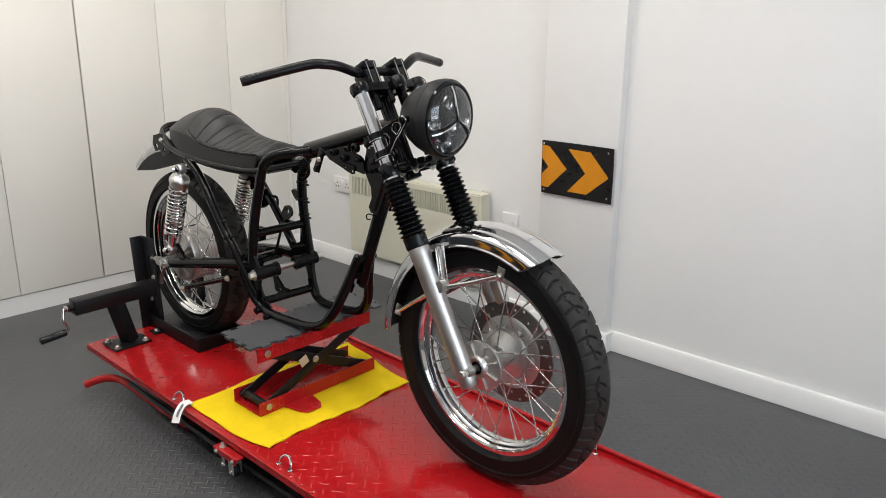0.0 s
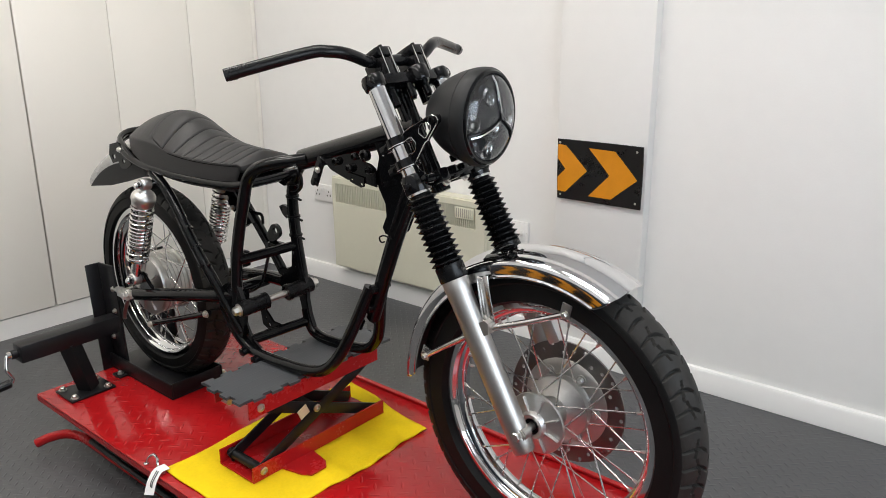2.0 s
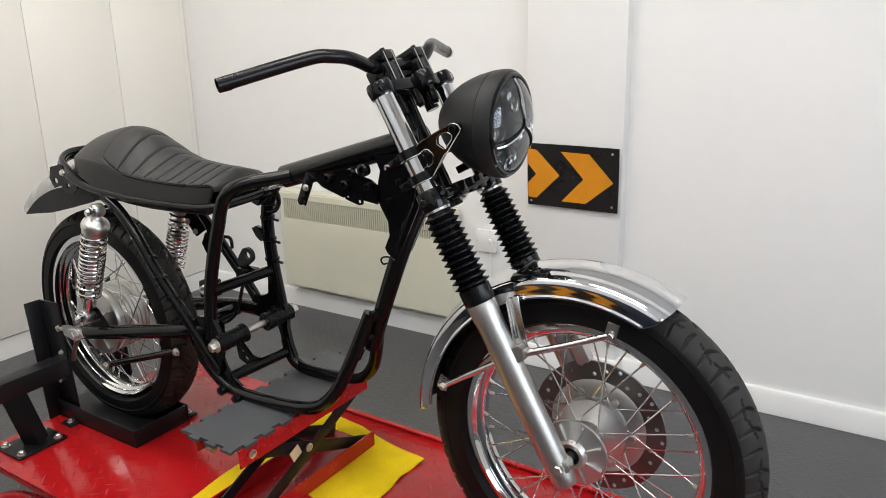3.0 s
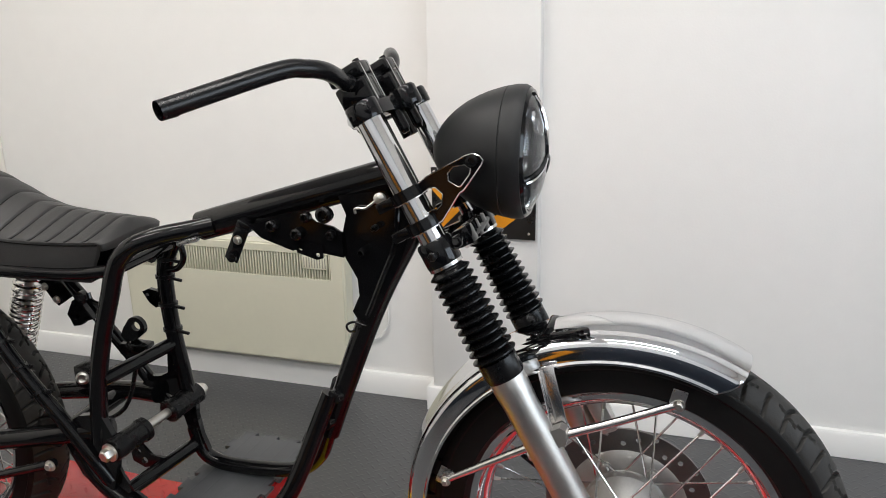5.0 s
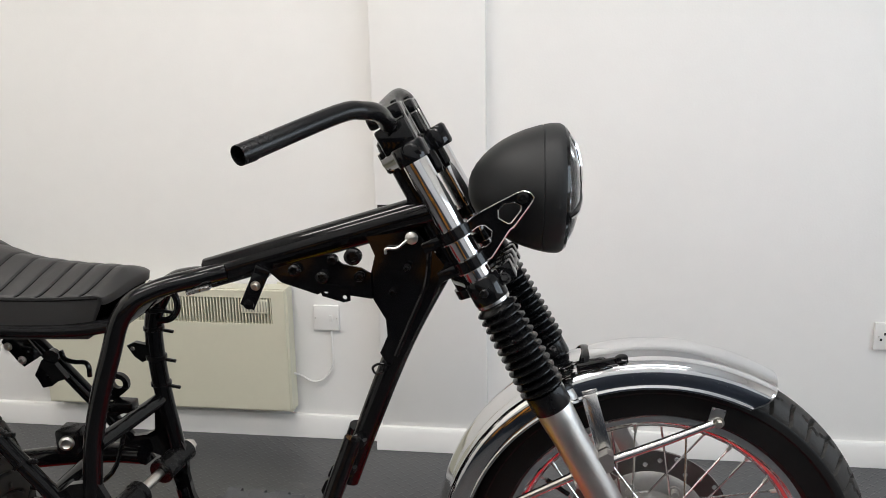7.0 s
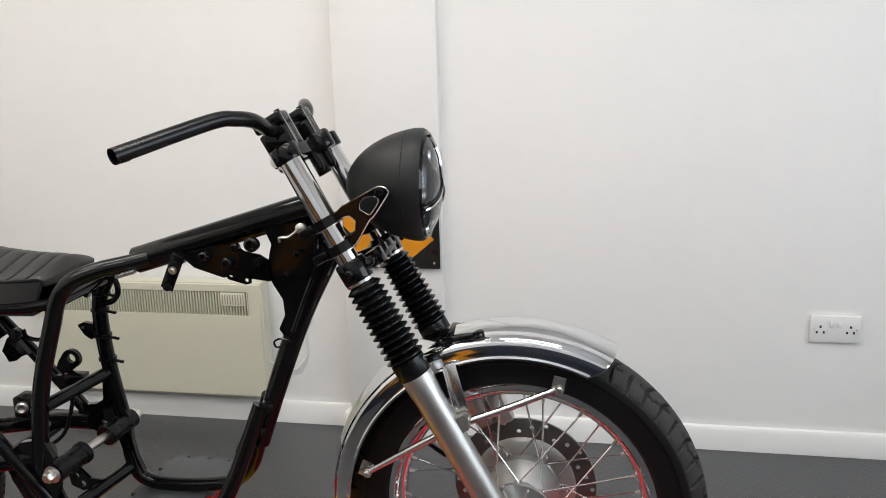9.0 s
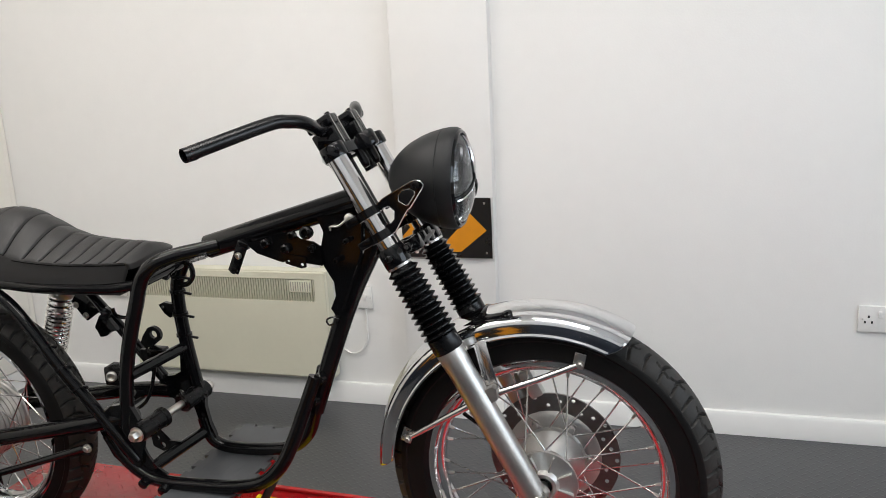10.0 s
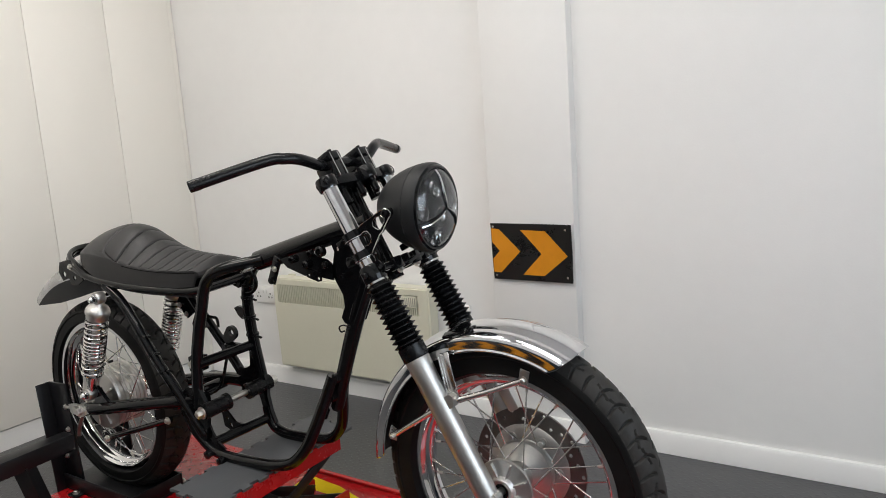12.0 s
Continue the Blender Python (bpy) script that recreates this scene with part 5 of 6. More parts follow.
for sy in (-1, 1):
    pth = [(-0.372, 0.014, 0.930), (-0.410, 0.035, 0.916), (-0.455, 0.060, 0.905), (-0.490, 0.078, 0.893), (-0.510, 0.084, 0.878)] if sy > 0 else [(-0.372, 0.014 * sy, 0.936), (-0.405, 0.030 * sy, 0.929), (-0.445, 0.055 * sy, 0.922), (-0.482, 0.075 * sy, 0.908), (-0.503, 0.084 * sy, 0.888)]
    pth += [(-0.517, -0.085, 0.862), (-0.530, -0.085, 0.822), (-0.556, -0.085, 0.745), (-0.578, -0.085, 0.655), (-0.590, -0.086, 0.540)] if sy < 0 else [(-0.522, 0.085, 0.860), (-0.541, 0.085, 0.815), (-0.542, 0.085, 0.745), (-0.536, 0.085, 0.680), (-0.528, 0.086, 0.620), (-0.520, 0.088, 0.560)]
    bm = B()
    tube(bm, pth, 0.0152, 16, 5)
    part("rear_down_tube", bm, BLACK, bike, "bent glossy black frame tube")
    bm = B()
    tube(bm, ([(-0.640, -0.088, 0.520), (-0.610, -0.087, 0.470), (-0.565, -0.085, 0.430), (-0.515, -0.085, 0.418)] if sy < 0 else [(-0.516, 0.087, 0.490), (-0.505, 0.086, 0.450), (-0.485, 0.085, 0.428)]) + [(-0.44, 0.085 * sy, 0.420), (-0.35, 0.084 * sy, 0.427), (-0.29, 0.080 * sy, 0.444), (-0.251, 0.072 * sy, 0.482), (-0.228, 0.058 * sy, 0.530), (-0.206, 0.038 * sy, 0.595), (-0.182, 0.022 * sy, 0.665)], 0.0145, 16, 5)
    part("cradle_tube", bm, BLACK, bike, "glossy black lower cradle tube")
    bm = B()
    tube(bm, [(-0.880, -0.106, 0.852), (-0.825, -0.106, 0.815), (-0.775, -0.105, 0.752), (-0.738, -0.104, 0.695), (-0.703, -0.102, 0.645), (-0.660, -0.099, 0.590), (-0.615, -0.095, 0.525), (-0.575, -0.090, 0.465)] if sy < 0 else [(-0.880, 0.106, 0.852), (-0.795, 0.104, 0.778), (-0.735, 0.102, 0.716), (-0.690, 0.100, 0.666), (-0.655, 0.098, 0.628), (-0.605, 0.093, 0.572), (-0.575, 0.090, 0.535)], 0.0132, 14, 5)
    part("rear_stay", bm, BLACK, bike, "straight black subframe stay")
    if sy > 0:
        continue
    bm = B()
    plate(bm, [(-0.665, 0.550), (-0.620, 0.590), (-0.575, 0.600), (-0.556, 0.560), (-0.552, 0.512), (-0.566, 0.455), (-0.590, 0.440), (-0.630, 0.470)], 0.083 * sy, 0.095 * sy)
    part("pivot_plate", bm, BLACK, bike, "black swingarm pivot plate")
    bm = B()
    plate(bm, [(-0.585, 0.468), (-0.562, 0.505), (-0.552, 0.478), (-0.535, 0.452), (-0.508, 0.436), (-0.55, 0.430)], 0.080 * sy, 0.086 * sy)
    part("corner_gusset", bm, BLACK, bike)
bm = B()
plate(bm, [(-0.552, 0.650), (-0.527, 0.650), (-0.524, 0.612), (-0.512, 0.590), (-0.500, 0.560), (-0.503, 0.520), (-0.496, 0.478), (-0.484, 0.446), (-0.502, 0.438), (-0.520, 0.468), (-0.530, 0.510), (-0.545, 0.552), (-0.600, 0.572), (-0.605, 0.588), (-0.572, 0.594), (-0.556, 0.604)], 0.079, 0.091)
part("frame_forging", bm, BLACK, bike, "black forged frame joint")
bm = B()
loop = [(-0.512, 0.080, 0.866), (-0.58, 0.088, 0.855), (-0.68, 0.098, 0.853), (-0.80, 0.106, 0.856), (-0.93, 0.105, 0.866), (-1.02, 0.096, 0.884), (-1.075, 0.075, 0.902), (-1.105, 0.040, 0.913), (-1.112, 0.0, 0.916)]
tube(bm, loop + [(x, -y, z) for x, y, z in reversed(loop[:-1])], 0.0108, 14, 5)
part("seat_loop", bm, BLACK, bike, "black tubular seat loop")
bm = B()
up = [(-0.95, 0.103, 0.868), (-1.010, 0.096, 0.894), (-1.066, 0.078, 0.914), (-1.098, 0.040, 0.924), (-1.106, 0.0, 0.926)]
tube(bm, up + [(x, -y, z) for x, y, z in reversed(up[:-1])], 0.0085, 12, 5, flat=1.25)
part("grab_rail", bm, BLACK, bike, "black tubular grab rail behind the seat")
for sy in (-1, 1):
    bm = B()
    plate(bm, [(-1.085, 0.902), (-1.045, 0.912), (-1.000, 0.882), (-0.985, 0.856), (-1.012, 0.840), (-1.040, 0.838), (-1.050, 0.858), (-1.080, 0.848), (-1.095, 0.872)], 0.098 * sy, 0.102 * sy, [(-1.070, 0.868, 0.008), (-1.022, 0.860, 0.007)])
    part("tail_bracket", bm, BLACK, bike, "black tail bracket with round holes")
    bm = B()
    bolt(bm, (-1.035, 0.102 * sy, 0.892), (0, sy, 0), 0.006, 0.006)
    part("tail_bolt", bm, ZINC, bike)
for a, b, r, nm in (((-0.570, -0.085, 0.661), (-0.537, 0.085, 0.667), 0.0128, "upper_cross_tube"), ((-0.545, -0.085, 0.449), (-0.512, 0.085, 0.456), 0.0135, "lower_cross_tube"), ((-0.518, -0.085, 0.866), (-0.520, 0.085, 0.866), 0.011, "seat_cross_tube"), ((-0.85, -0.104, 0.858), (-0.85, 0.104, 0.858), 0.010, "tail_cross_tube")):
    bm = B()
    rod(bm, a, b, r, 16)
    part(nm, bm, BLACK, bike)


def piv(y):
    return Vector((-0.533 + 0.183 * y, y, 0.547 + 0.08 * y))


for sy in (-1, 1):
    bm = B()
    rod(bm, piv(0.030 * sy), piv(0.105 * sy), 0.0205, 20)
    lathe(bm, [(0.0205, 0), (0.0225, 0.002), (0.0225, 0.012), (0.0205, 0.014)], axis(piv(0.028 * sy), piv(0.1 * sy) - piv(0)), 20)
    part("pivot_sleeve", bm, BOOT, bike, "black pivot bush")
bm = B()
rod(bm, piv(-0.122), piv(0.122), 0.0085, 14)
for sy in (-1, 1):
    bolt(bm, piv(0.108 * sy), piv(sy) - piv(0), 0.0115, 0.014)
part("pivot_bolt", bm, ZINC, bike, "bright steel swingarm pivot bolt")
# engine mounting plates
for sy in (-1, 1):
    bm = B()
    plate(bm, [(-0.228, 0.588), (-0.212, 0.598), (-0.201, 0.575), (-0.213, 0.550), (-0.230, 0.552), (-0.236, 0.570)], 0.022 * sy, 0.026 * sy)
    part("engine_mount", bm, BLACK, bike, "black front engine mounting plate")
for dz, dx in ((0.660, -0.172), (0.610, -0.189)):
    bm = B()
    lathe(bm, [(0.012, 0), (0.012, 0.012), (0.009, 0.014), (0.006, 0.014), (0.006, 0.006), (0, 0.006)], axis((dx, -0.014, dz), (-0.35, -1, 0)), 16)
    rod(bm, (dx, -0.03, dz), (dx, 0.03, dz), 0.008, 12)
    part("mount_boss", bm, BLACK, bike)
bm = B()
plate(bm, [(-0.600, 0.496), (-0.582, 0.500), (-0.552, 0.470), (-0.522, 0.470), (-0.545, 0.450), (-0.570, 0.442), (-0.594, 0.452)], -0.003, 0.003, [(-0.580, 0.474, 0.005), (-0.569, 0.457, 0.0065)])
part("mount_tab", bm, BLACK, bike, "black engine mounting tab", m=Matrix.Translation((0.0, 0.0, 0.0)))
# brackets on the far stay
def lug(name, poly, y0, y1, holes=(), label=""):
    bm = B()
    plate(bm, poly, y0, y1, holes)
    return part(name, bm, BLACK, bike, label)


lug("tail_plate", [(-0.826, 0.760), (-0.806, 0.786), (-0.780, 0.774), (-0.752, 0.738), (-0.788, 0.714), (-0.798, 0.722)], 0.082, 0.086, label="black bolted bracket plate on the stay")
for x, z in ((-0.814, 0.752), (-0.790, 0.727)):
    bm = B()
    bolt(bm, (x, 0.0818, z), (0, -1, 0), 0.0055, 0.005)
    part("plate_bolt", bm, ZINC, bike)
lug("stay_lug", [(-0.768, 0.700), (-0.752, 0.730), (-0.728, 0.724), (-0.708, 0.696), (-0.726, 0.690), (-0.738, 0.680), (-0.756, 0.676), (-0.762, 0.690)], 0.078, 0.090, [(-0.744, 0.698, 0.004)])
bm = B()
lathe(bm, [(0.008, -0.006), (0.0135, -0.006), (0.0135, 0.006), (0.008, 0.006)], axis((-0.735, 0.086, 0.736), (0, 1, 0)), 18)
part("stay_boss", bm, BLACK, bike)
bm = B()
tube(bm, [(-0.718, 0.085, 0.748), (-0.712, 0.085, 0.732), (-0.694, 0.085, 0.727), (-0.676, 0.085, 0.727), (-0.669, 0.085, 0.718), (-0.669, 0.085, 0.700)], 0.0044, 8, 5)
part("hose_hook", bm, BLACK, bike, "bent black wire hook")
ring = [(-0.617 + 0.020 * math.cos(a), 0.690 + 0.020 * math.sin(a)) for a in [radians(-60 + 24 * k) for k in range(9)]]
lug("ring_bracket", ring + [(-0.645, 0.684), (-0.652, 0.668), (-0.640, 0.655), (-0.622, 0.660)], 0.080, 0.090, [(-0.616, 0.691, 0.0095)], "black bracket with a round eye")
lug("cross_lug", [(-0.650, 0.655), (-0.606, 0.655), (-0.602, 0.640), (-0.625, 0.628), (-0.652, 0.632)], 0.072, 0.082)
bm = B()
box(bm, (-0.625, 0.060, 0.642), (-0.585, 0.090, 0.662), 0.003)
part("relay_box", bm, BOOT, bike)
for z, x in ((0.835, -0.535), (0.800, -0.542), (0.745, -0.542), (0.695, -0.538)):
    bm = B()
    lathe(bm, [(0.0152, -0.004), (0.0178, -0.003), (0.0178, 0.003), (0.0152, 0.004)], axis((x, 0.085, z), (0.03, 0, -0.99)), 16)
    box(bm, (0.012, -0.003, -0.003), (0.036, 0.003, 0.002), 0.001, Matrix.Translation((x, 0.082, z)) @ Matrix.Rotation(radians(8), 4, "Y"))
    part("cable_tie", bm, BOOT, bike)
lug("tube_clip", [(-0.592, 0.765), (-0.578, 0.772), (-0.556, 0.768), (-0.552, 0.742), (-0.566, 0.735), (-0.580, 0.745)], 0.080, 0.090, [(-0.582, 0.760, 0.004)])
lug("tube_clip", [(-0.590, 0.858), (-0.560, 0.862), (-0.548, 0.846), (-0.560, 0.826), (-0.578, 0.832)], 0.074, 0.086)
bm = B()
tube(bm, [(-0.535, 0.070, 0.885), (-0.508, 0.070, 0.884), (-0.493, 0.070, 0.866), (-0.490, 0.070, 0.842), (-0.504, 0.070, 0.823), (-0.526, 0.070, 0.818)], 0.0058, 10, 5)
part("cable_guide", bm, BLACK, bike, "bent black cable guide loop")
bm = B()
box(bm, (-0.676, -0.030, 0.606), (-0.640, 0.010, 0.648), 0.003)
part("switch_box", bm, BOOT, bike)
bm = B()
lathe(bm, [(0.012, 0), (0.012, 0.008), (0.008, 0.010), (0.005, 0.008), (0, 0.008)], axis((-0.655, -0.030, 0.630), (0.4, -1, 0.1)), 18)
part("brass_plug", bm, ZINC, bike, "pale round plug")
bm = B()
tube(bm, [(-0.575, 0.02, 0.650), (-0.600, 0.0, 0.560), (-0.66, -0.03, 0.535), (-0.73, -0.03, 0.54)], 0.0042, 8, 5)
part("earth_cable", bm, BOOT, bike)
# tabs and clips on the backbone
tabm = SKEW @ Matrix.Translation((-0.319, -0.033, 0.919)) @ Matrix.Rotation(radians(24), 4, "Y")
bm = B()
box(bm, (-0.0115, -0.002, -0.038), (0.0115, 0.002, 0.022), 0.001)
box(bm, (-0.012, -0.002, 0.018), (0.012, 0.028, 0.032), 0.002)
tab = part("coil_tab", bm, BLACK, bike, "black drop tab with bolts", tabm)
bm = B()
bolt(bm, (0, -0.0022, 0.001), (0, -1, 0), 0.0052, 0.005)
part("bolt", bm, ZINC, tab, m=tabm)
bm = B()
lathe(bm, [(0.008, 0), (0.008, 0.007), (0.004, 0.008), (0, 0.008)], axis((0.002, -0.002, -0.030), (0, -1, 0)), 12)
part("rubber_stud", bm, BOOT, tab, m=tabm)
bm = B()
tube(bm, [(-0.090, -0.029, 0.999), (-0.099, -0.032, 0.991), (-0.108, -0.034, 0.985), (-0.122, -0.034, 0.984), (-0.123, -0.034, 0.976)], 0.0022, 8, 4)
lathe(bm, [(0.0095, 0), (0.0095, 0.003), (0.005, 0.006), (0, 0.006)], axis((-0.086, -0.0275, 1.000), (0, -1, 0)), 16)
part("ground_strap", bm, ZINC, bike, "bright bolt with a short wire")
bm = B()
tube(bm, [(-0.118, -0.018, 0.790), (-0.136, -0.022, 0.796), (-0.148, -0.024, 0.790), (-0.144, -0.024, 0.780), (-0.134, -0.024, 0.783)], 0.0019, 8, 5)
part("wire_clip", bm, BLACK, bike)
for sy in (-1, 1):
    bm = B()
    box(bm, (-0.020, -0.006, -0.004), (0.020, 0.006, 0.004), 0.002, Matrix.Translation((-0.405, 0.040 * sy, 0.912)) @ Matrix.Rotation(radians(-17), 4, "Y"))
    part("tube_joint", bm, STEEL, bike, "bare steel patch at the tube joint")
bm = B()
tube(bm, [(-0.150, -0.01, 1.012), (-0.145, 0.0, 1.016), (-0.120, 0.01, 1.022)], 0.006, 8, 3)
part("tank_stop", bm, BLACK, bike)

# ties on the near stay
for x, z in ((-0.752, 0.716), (-0.722, 0.672), (-0.690, 0.628)):
    bm = B()
    lathe(bm, [(0.0132, -0.003), (0.0150, -0.0025), (0.0150, 0.0025), (0.0132, 0.003)], axis((x, -0.1035, z), (0.6, 0, -0.8)), 16)
    box(bm, (-0.004, -0.004, -0.003), (0.012, 0.004, 0.003), 0.001, Matrix.Translation((x + 0.016, -0.104, z + 0.006)))
    part("cable_tie", bm, BOOT, bike)

# swingarm
for sy in (-1, 1):
    bm = B()
    tube(bm, [(-0.575, 0.070 * sy, 0.560), (-0.66, 0.090 * sy, 0.546), (-0.80, 0.105 * sy, 0.517), (-0.95, 0.112 * sy, 0.483), (-1.055, 0.114 * sy, 0.460)], 0.0188, 14, 4)
    arm = part("swingarm_leg", bm, BLACK, bike, "glossy black swingarm leg")
    bm = B()
    plate(bm, [(-1.040, 0.470), (-1.010, 0.540), (-0.980, 0.545), (-0.925, 0.496), (-0.96, 0.470)], 0.106 * sy, 0.118 * sy)
    part("shock_lug", bm, BLACK, arm)
    bm = B()
    plate(bm, [(-1.105, 0.474), (-1.075, 0.480), (-1.025, 0.480), (-1.015, 0.460), (-1.05, 0.444), (-1.10, 0.448)], 0.126 * sy, 0.133 * sy)
    rod(bm, (-1.09, 0.125 * sy, 0.462), (-1.140, 0.125 * sy, 0.458), 0.006, 10)
    bolt(bm, (-1.045, 0.133 * sy, 0.464), (0, sy, 0), 0.012, 0.012)
    bolt(bm, (-1.128, 0.125 * sy, 0.459), (-1, 0, 0), 0.007, 0.008)
    part("chain_adjuster", bm, CAST, arm, "bright chain adjuster and axle nut")
bm = B()
rod(bm, (-0.680, -0.092, 0.533), (-0.680, 0.092, 0.533), 0.017, 16)
part("swingarm_bridge", bm, BLACK, bike)
bm = B()
tube(bm, [(-0.660, -0.126, 0.507), (-0.80, -0.122, 0.452), (-0.950, -0.116, 0.394)], 0.0085, 10, 3)
rodp = part("torque_rod", bm, BLACK, bike, "thin black brake torque rod")
for p in ((-0.660, -0.134, 0.507), (-0.950, -0.124, 0.394)):
    bm = B()
    bolt(bm, p, (0, -1, 0), 0.007, 0.007)
    part("bolt", bm, ZINC, rodp)
bm = B()
tube(bm, [(-1.050, -0.128, 0.446), (-1.064, -0.130, 0.420), (-1.076, -0.130, 0.396), (-1.080, -0.130, 0.378)], 0.0062, 10, 4, flat=0.6)
part("brake_arm", bm, DISC, bike, "cast brake arm")
# footrest hanger and side lugs
for x, z in ((-0.575, 0.410), (-0.53, 0.400)):
    bm = B()
    lathe(bm, [(0.011, 0), (0.011, 0.016), (0.007, 0.018), (0, 0.018)], axis((x + 0.02, -0.096, z + 0.012), (0, -1, -0.1)), 14)
    part("rest_lug", bm, BLACK, bike)

# rear shock absorbers
for sy in (-1, 1):
    y = 0.128 * sy
    a, b = (Vector((-0.886, y, 0.820)), Vector((-0.992, y, 0.526))) if sy < 0 else (Vector((-0.868, y, 0.820)), Vector((-0.966, y, 0.526)))
    d = (b - a).normalized()
    L = (b - a).length
    bm = B()
    rod(bm, a + d * 0.02, b - d * 0.015, 0.0095, 14)
    lathe(bm, [(0.012, 0.010), (0.015, 0.018), (0.021, 0.023), (0.0285, 0.029), (0.0325, 0.036), (0.0335, 0.042), (0.0330, 0.048), (0.0300, 0.052), (0.0300, 0.062), (0.028, 0.064), (0.018, 0.064)], axis(a, d), 26)
    shock = part("rear_shock", bm, CAST, bike, "chrome-sprung rear shock absorber")
    bm = B()
    n, turns = 320, 12.5
    s0, s1 = 0.066, L - 0.074
    side = d.cross(Vector((0, 1, 0))).normalized()
    up = d.cross(side)
    pts = []
    for k in range(n + 1):
        t = k / n
        ph = 2 * math.pi * turns * t
        pts.append(a + d * (s0 + (s1 - s0) * (t + 0.04 * math.sin(math.pi * 2 * t))) + (side * math.cos(ph) + up * math.sin(ph)) * 0.0282)
    tube(bm, pts, 0.0035, 8, 0)
    part("spring", bm, SPRING, shock, "chrome coil spring")
    bm = B()
    lathe(bm, [(0.015, L - 0.058), (0.025, L - 0.066), (0.0310, L - 0.071), (0.0300, L - 0.074), (0.012, L - 0.075)], axis(a, d), 24)
    part("spring_seat", bm, CHROME, shock)
    bm = B()
    lathe(bm, [(0.0165, L - 0.075), (0.0155, L - 0.045), (0.012, L - 0.030), (0.011, L - 0.010)], axis(a, d), 20)
    part("body", bm, ALU, shock)
    for p in (a, b):
        bm = B()
        lathe(bm, [(0.0155, -0.013), (0.0170, -0.010), (0.0170, 0.010), (0.0155, 0.013)], axis(p, (0, 1, 0)), 22)
        part("eye", bm, CAST, shock)
        bm = B()
        rod(bm, p + Vector((0, -0.035 * sy, 0)), p + Vector((0, 0.020 * sy, 0)), 0.0075, 12)
        lathe(bm, [(0.0125, 0), (0.0125, 0.003), (0.010, 0.004), (0.010, 0.012), (0.006, 0.017), (0, 0.018)], axis(p + Vector((0, 0.014 * sy, 0)), (0, sy, 0)), 14)
        part("dome_nut", bm, CHROME, shock)

# rear mudguard
GX, GZ = RX + 0.028, RZ + 0.012
bm, rows = guard(GX, GZ, 0.364, 0.416, 0.076, 82, 134.0, 0.0, ROUND)
ex = bmesh.ops.extrude_face_region(bm, geom=bm.faces[:])
mid = Vector((GX, 0, GZ))
for v in ex["geom"]:
    if isinstance(v, bmesh.types.BMVert):
        dd = v.co - mid
        dd.y = 0
        v.co += dd.normalized() * 0.002
rg = part("rear_mudguard", bm, STEEL, bike, "short bare steel rear mudguard", sharp=60)
# underside and skirts in plain matt black, darker than the steel outside
bm, rows = guard(GX, GZ, 0.363, 0.415, 0.075, 82.5, 133.8, -0.0008, ROUND)
part("inner_face", bm, SATIN, rg, "matt black underside of the rear mudguard")
for sy in (-1, 1):
    bm = B()
    rim_arc = [(GX + 0.3645 * math.cos(radians(a)), GZ + 0.3645 * math.sin(radians(a))) for a in [82 + 52 * k / 16 for k in range(17)]]
    plate(bm, rim_arc + [(-1.150, 0.768), (-1.050, 0.795), (-0.960, 0.822)], 0.0752 * sy, 0.0768 * sy)
    part("side_skirt", bm, SATIN, rg, "matt black side of the mudguard")

# seat
def seat_section(t):
    """Half width, bottom, edge and crown heights along the seat, t from front (0) to tail (1)."""
    def curve(keys):
        n = len(keys)
        k = next((i for i in range(n - 1) if t <= keys[i + 1][0]), n - 2)

        def slope(i):
            a, b = keys[max(i - 1, 0)], keys[min(i + 1, n - 1)]
            return (b[1] - a[1]) / (b[0] - a[0])
        (a, va), (b, vb) = keys[k], keys[k + 1]
        w, u = b - a, (t - a) / (b - a)
        return va * (1 + 2 * u) * (1 - u) ** 2 + slope(k) * w * u * (1 - u) ** 2 + vb * u * u * (3 - 2 * u) + slope(k + 1) * w * u * u * (u - 1)
    half = curve([(0, 0.082), (0.12, 0.092), (0.4, 0.106), (0.68, 0.112), (0.80, 0.107), (0.90, 0.092), (0.96, 0.070), (1, 0.046)])
    low = curve([(0, 0.838), (0.125, 0.840), (0.34, 0.840), (0.54, 0.847), (0.69, 0.863), (0.84, 0.890), (1, 0.914)])
    edge = curve([(0, 0.909), (0.2, 0.906), (0.37, 0.909), (0.51, 0.917), (0.62, 0.929), (0.76, 0.937), (0.90, 0.934), (1, 0.920)])
    crown = curve([(0, 0.921), (0.03, 0.931), (0.185, 0.935), (0.303, 0.941), (0.379, 0.948), (0.456, 0.963), (0.524, 0.983), (0.600, 0.999), (0.690, 1.003), (0.807, 0.992), (0.904, 0.973), (0.970, 0.950), (1, 0.928)])
    return half, low, edge, crown


def fullness(t):
    """How round the section is: a low tent at the front, a dome at the hump."""
    return 1.35 + 0.6 * max(0.0, min(1.0, (t - 0.35) / 0.25))


SX0, SX1 = -0.543, -1.043
seams = [-0.574, -0.606, -0.638, -0.670, -0.703, -0.737, -0.774, -0.818]


def hump_seam(q):
    """Where the insert ends on the hump, from its crest (q = 0) down to the edge (q = 1)."""
    return -0.872 - 0.008 * math.sin(q * math.pi / 0.8) + 0.30 * max(0.0, q - 0.70) ** 1.2


bm = B()
n, w = 420, 100
rows = []
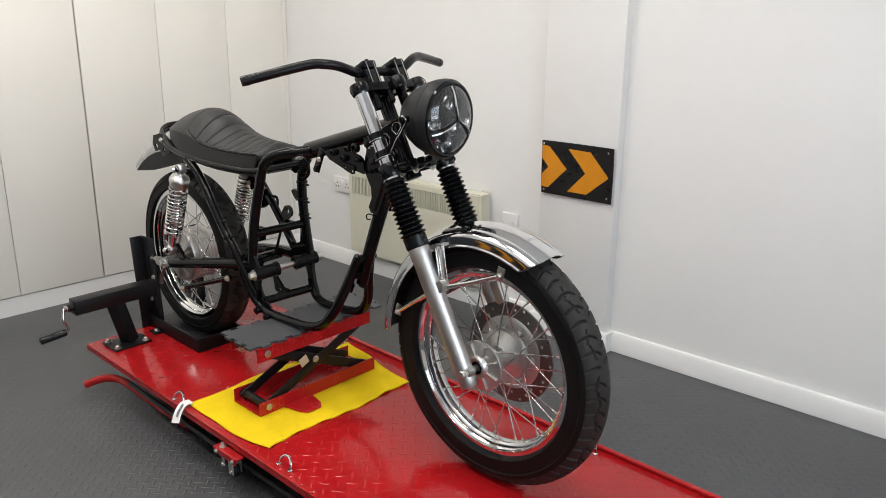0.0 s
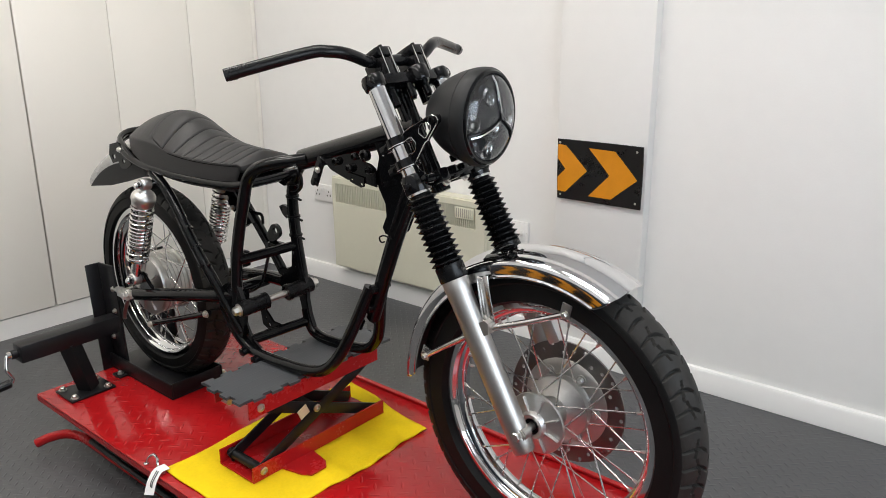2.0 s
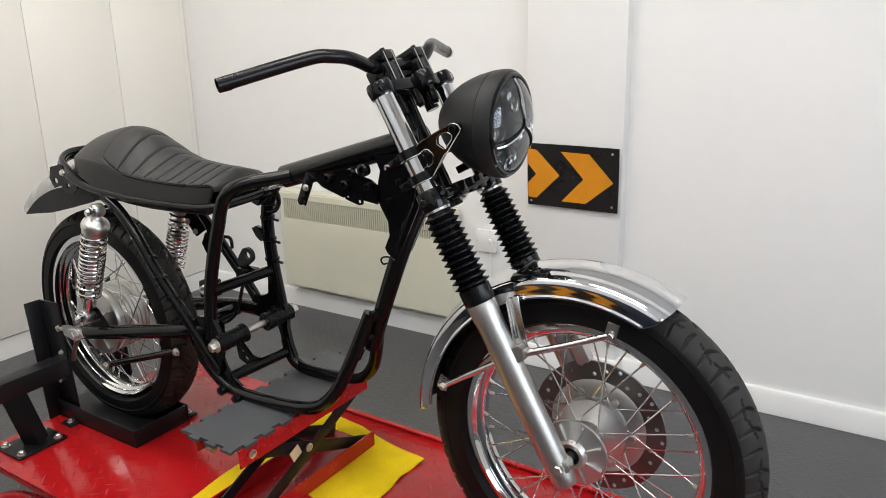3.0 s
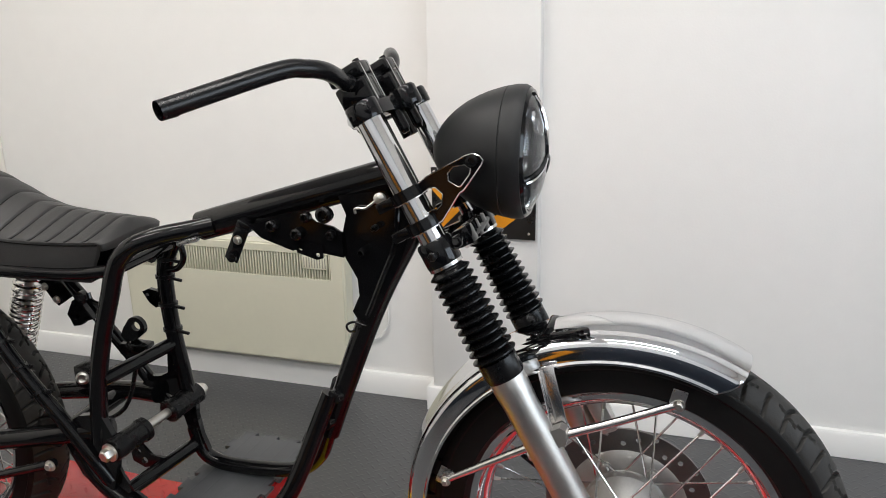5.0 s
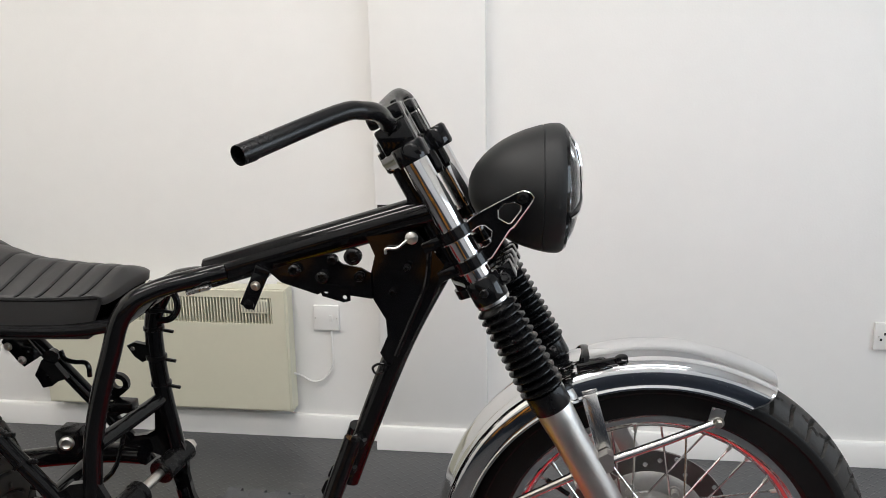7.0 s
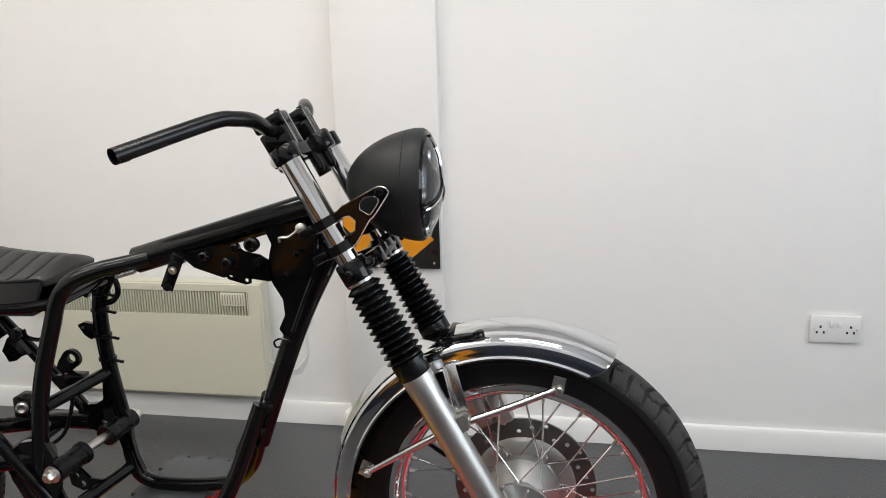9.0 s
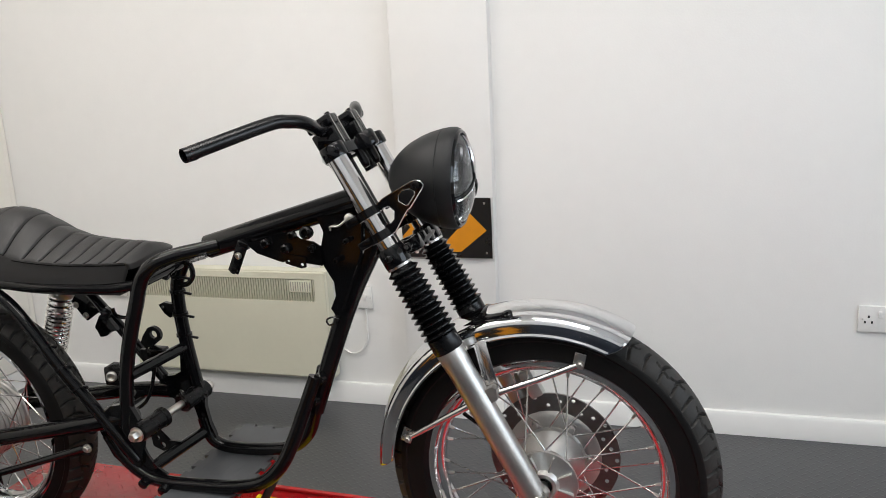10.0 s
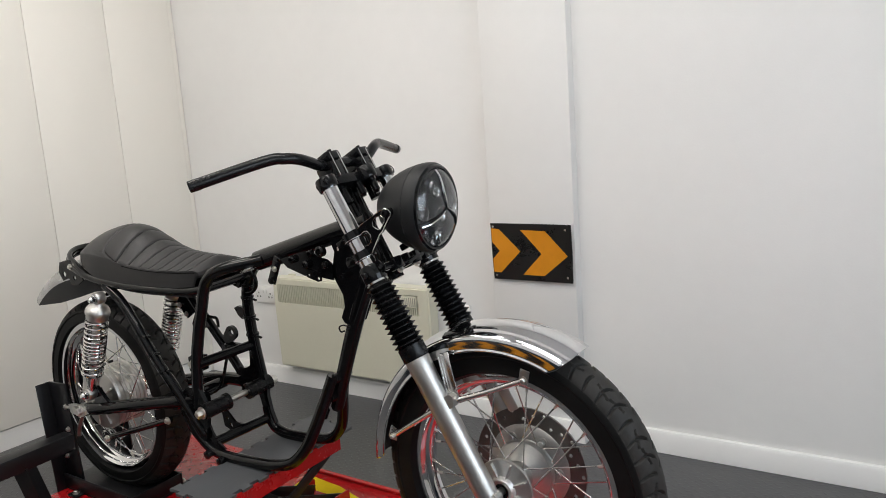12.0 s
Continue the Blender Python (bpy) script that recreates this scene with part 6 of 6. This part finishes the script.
for i in range(n + 1):
    t = i / n
    hw, lo, ed, cr = seat_section(t)
    row = []
    for k in range(w + 1):
        s = -1 + 2 * k / w                         # across, -1 and 1 at the lower hems
        x = SX0 + (SX1 - SX0) * t
        if abs(s) > 0.72:
            q = (abs(s) - 0.72) / 0.28
            y = hw * (1.0 + 0.015 * math.sin(q * math.pi))
            z = ed - 0.004 * (1 - q) + (lo - ed) * q
            x -= 0.024 * q * max(0.0, 1 - t / 0.12)
        else:
            q = abs(s) / 0.72
            u = math.sin(q * math.pi / 2) ** 0.95
            y, z = hw * u, ed + (cr - ed) * (1 - u ** fullness(t))
            back = hump_seam(q)
            dip = 0.0
            if q < 0.93 and x > back:
                d = min(abs(x - p) for p in seams)
                dip += 0.0046 * max(0.0, 1 - d / 0.0032) * min(1, (0.94 - q) * 9)
                dip -= 0.0024 * math.sin(min(1.0, d / 0.016) * math.pi / 2) * min(1, (0.94 - q) * 6)
            lean = (hump_seam(q + 0.01) - hump_seam(q - 0.01)) / 0.002 * 0.1 / 0.11
            hold = abs(x - back) / math.sqrt(1 + lean * lean) if q < 0.97 else 1.0
            dip += 0.0046 * max(0.0, 1 - hold / 0.0040)
            if x <= back:
                dip -= 0.0024 * min(1.0, hold / 0.012) * min(1, max(0.0, 0.97 - q) * 6) * max(0.0, 1 - (back - x) / 0.06)
            away = math.hypot(y, z - ed + 0.03)
            y, z = y - dip * y / away, z - dip * (z - ed + 0.03) / away
            x += 0.016 * (1 - q * q) * min(1.0, max(0.0, 1.25 - 1.1 * t))
        z -= 0.010 * max(0.0, 1 - t / 0.03) ** 2 * (1 - abs(s))
        row.append(bm.verts.new((x, y * (1 if s > 0 else -1), z)))
    rows.append(row)
for i in range(n):
    for k in range(w):
        bm.faces.new((rows[i][k], rows[i][k + 1], rows[i + 1][k + 1], rows[i + 1][k]))
for i in range(n):
    bm.faces.new((rows[i][0], rows[i + 1][0], rows[i + 1][w], rows[i][w]))
# hollow front, with the thickness of the padding
lipr = [bm.verts.new((v.co.x, v.co.y * 0.95, v.co.z - 0.018 * (v.co.z - 0.845) / 0.09)) for v in rows[0]]
deep = [bm.verts.new((v.co.x - 0.07, v.co.y, v.co.z)) for v in lipr]
for a, b in ((rows[0], lipr), (lipr, deep)):
    for k in range(w):
        bm.faces.new((a[k], a[k + 1], b[k + 1], b[k]))
bm.faces.new(deep)
bm.faces.new(rows[n][::-1])
seat = part("seat", bm, VINYL, bike, "black pleated vinyl cafe racer seat with a hump", sharp=70)
for sy in (-1, 1):
    bm = B()
    tube(bm, [(SX0 + (SX1 - SX0) * t, sy * (seat_section(t)[0] + 0.0002), seat_section(t)[2] - 0.0045) for t in [0.004 + 0.50 * k / 40 for k in range(41)]], 0.0012, 6, 0)
    part("seam", bm, THREAD, seat, "stitched seam along the edge")


def on_seat(x0, q, sy):
    """A place on the padding at x0 (before the bow of the front) and across by q."""
    t = (x0 - SX0) / (SX1 - SX0)
    hw, lo, ed, cr = seat_section(max(0.0, min(1.0, t)))
    u = math.sin(q * math.pi / 2) ** 0.95
    y, z = hw * u, ed + (cr - ed) * (1 - u ** fullness(t))
    away = math.hypot(y, z - ed + 0.03)
    y, z = y - 0.0030 * y / away, z - 0.0030 * (z - ed + 0.03) / away
    return Vector((x0 + 0.016 * (1 - q * q) * min(1.0, max(0.0, 1.25 - 1.1 * t)), sy * y, z))


QS = [k / 26 for k in range(25)]
for x0 in seams:
    bm = B()
    qs = [q for q in QS if q < 0.93 and x0 > hump_seam(q)]
    tube(bm, [on_seat(x0, q, -1) for q in reversed(qs)] + [on_seat(x0, q, 1) for q in qs[1:]], 0.0012, 5, 0)
    part("pleat_stitch", bm, THREAD, seat, "sunken stitch line between pleats")
bm = B()
tube(bm, [on_seat(hump_seam(q), q, -1) for q in reversed(QS)] + [on_seat(hump_seam(q), q, 1) for q in QS[1:]], 0.0014, 5, 0)
part("hump_stitch", bm, THREAD, seat, "curved seam in front of the hump")
bm = B()
box(bm, (-1.0, -0.075, 0.862), (-0.520, 0.075, 0.8665), 0.002)
part("seat_base", bm, BLACK, seat, "black seat base")
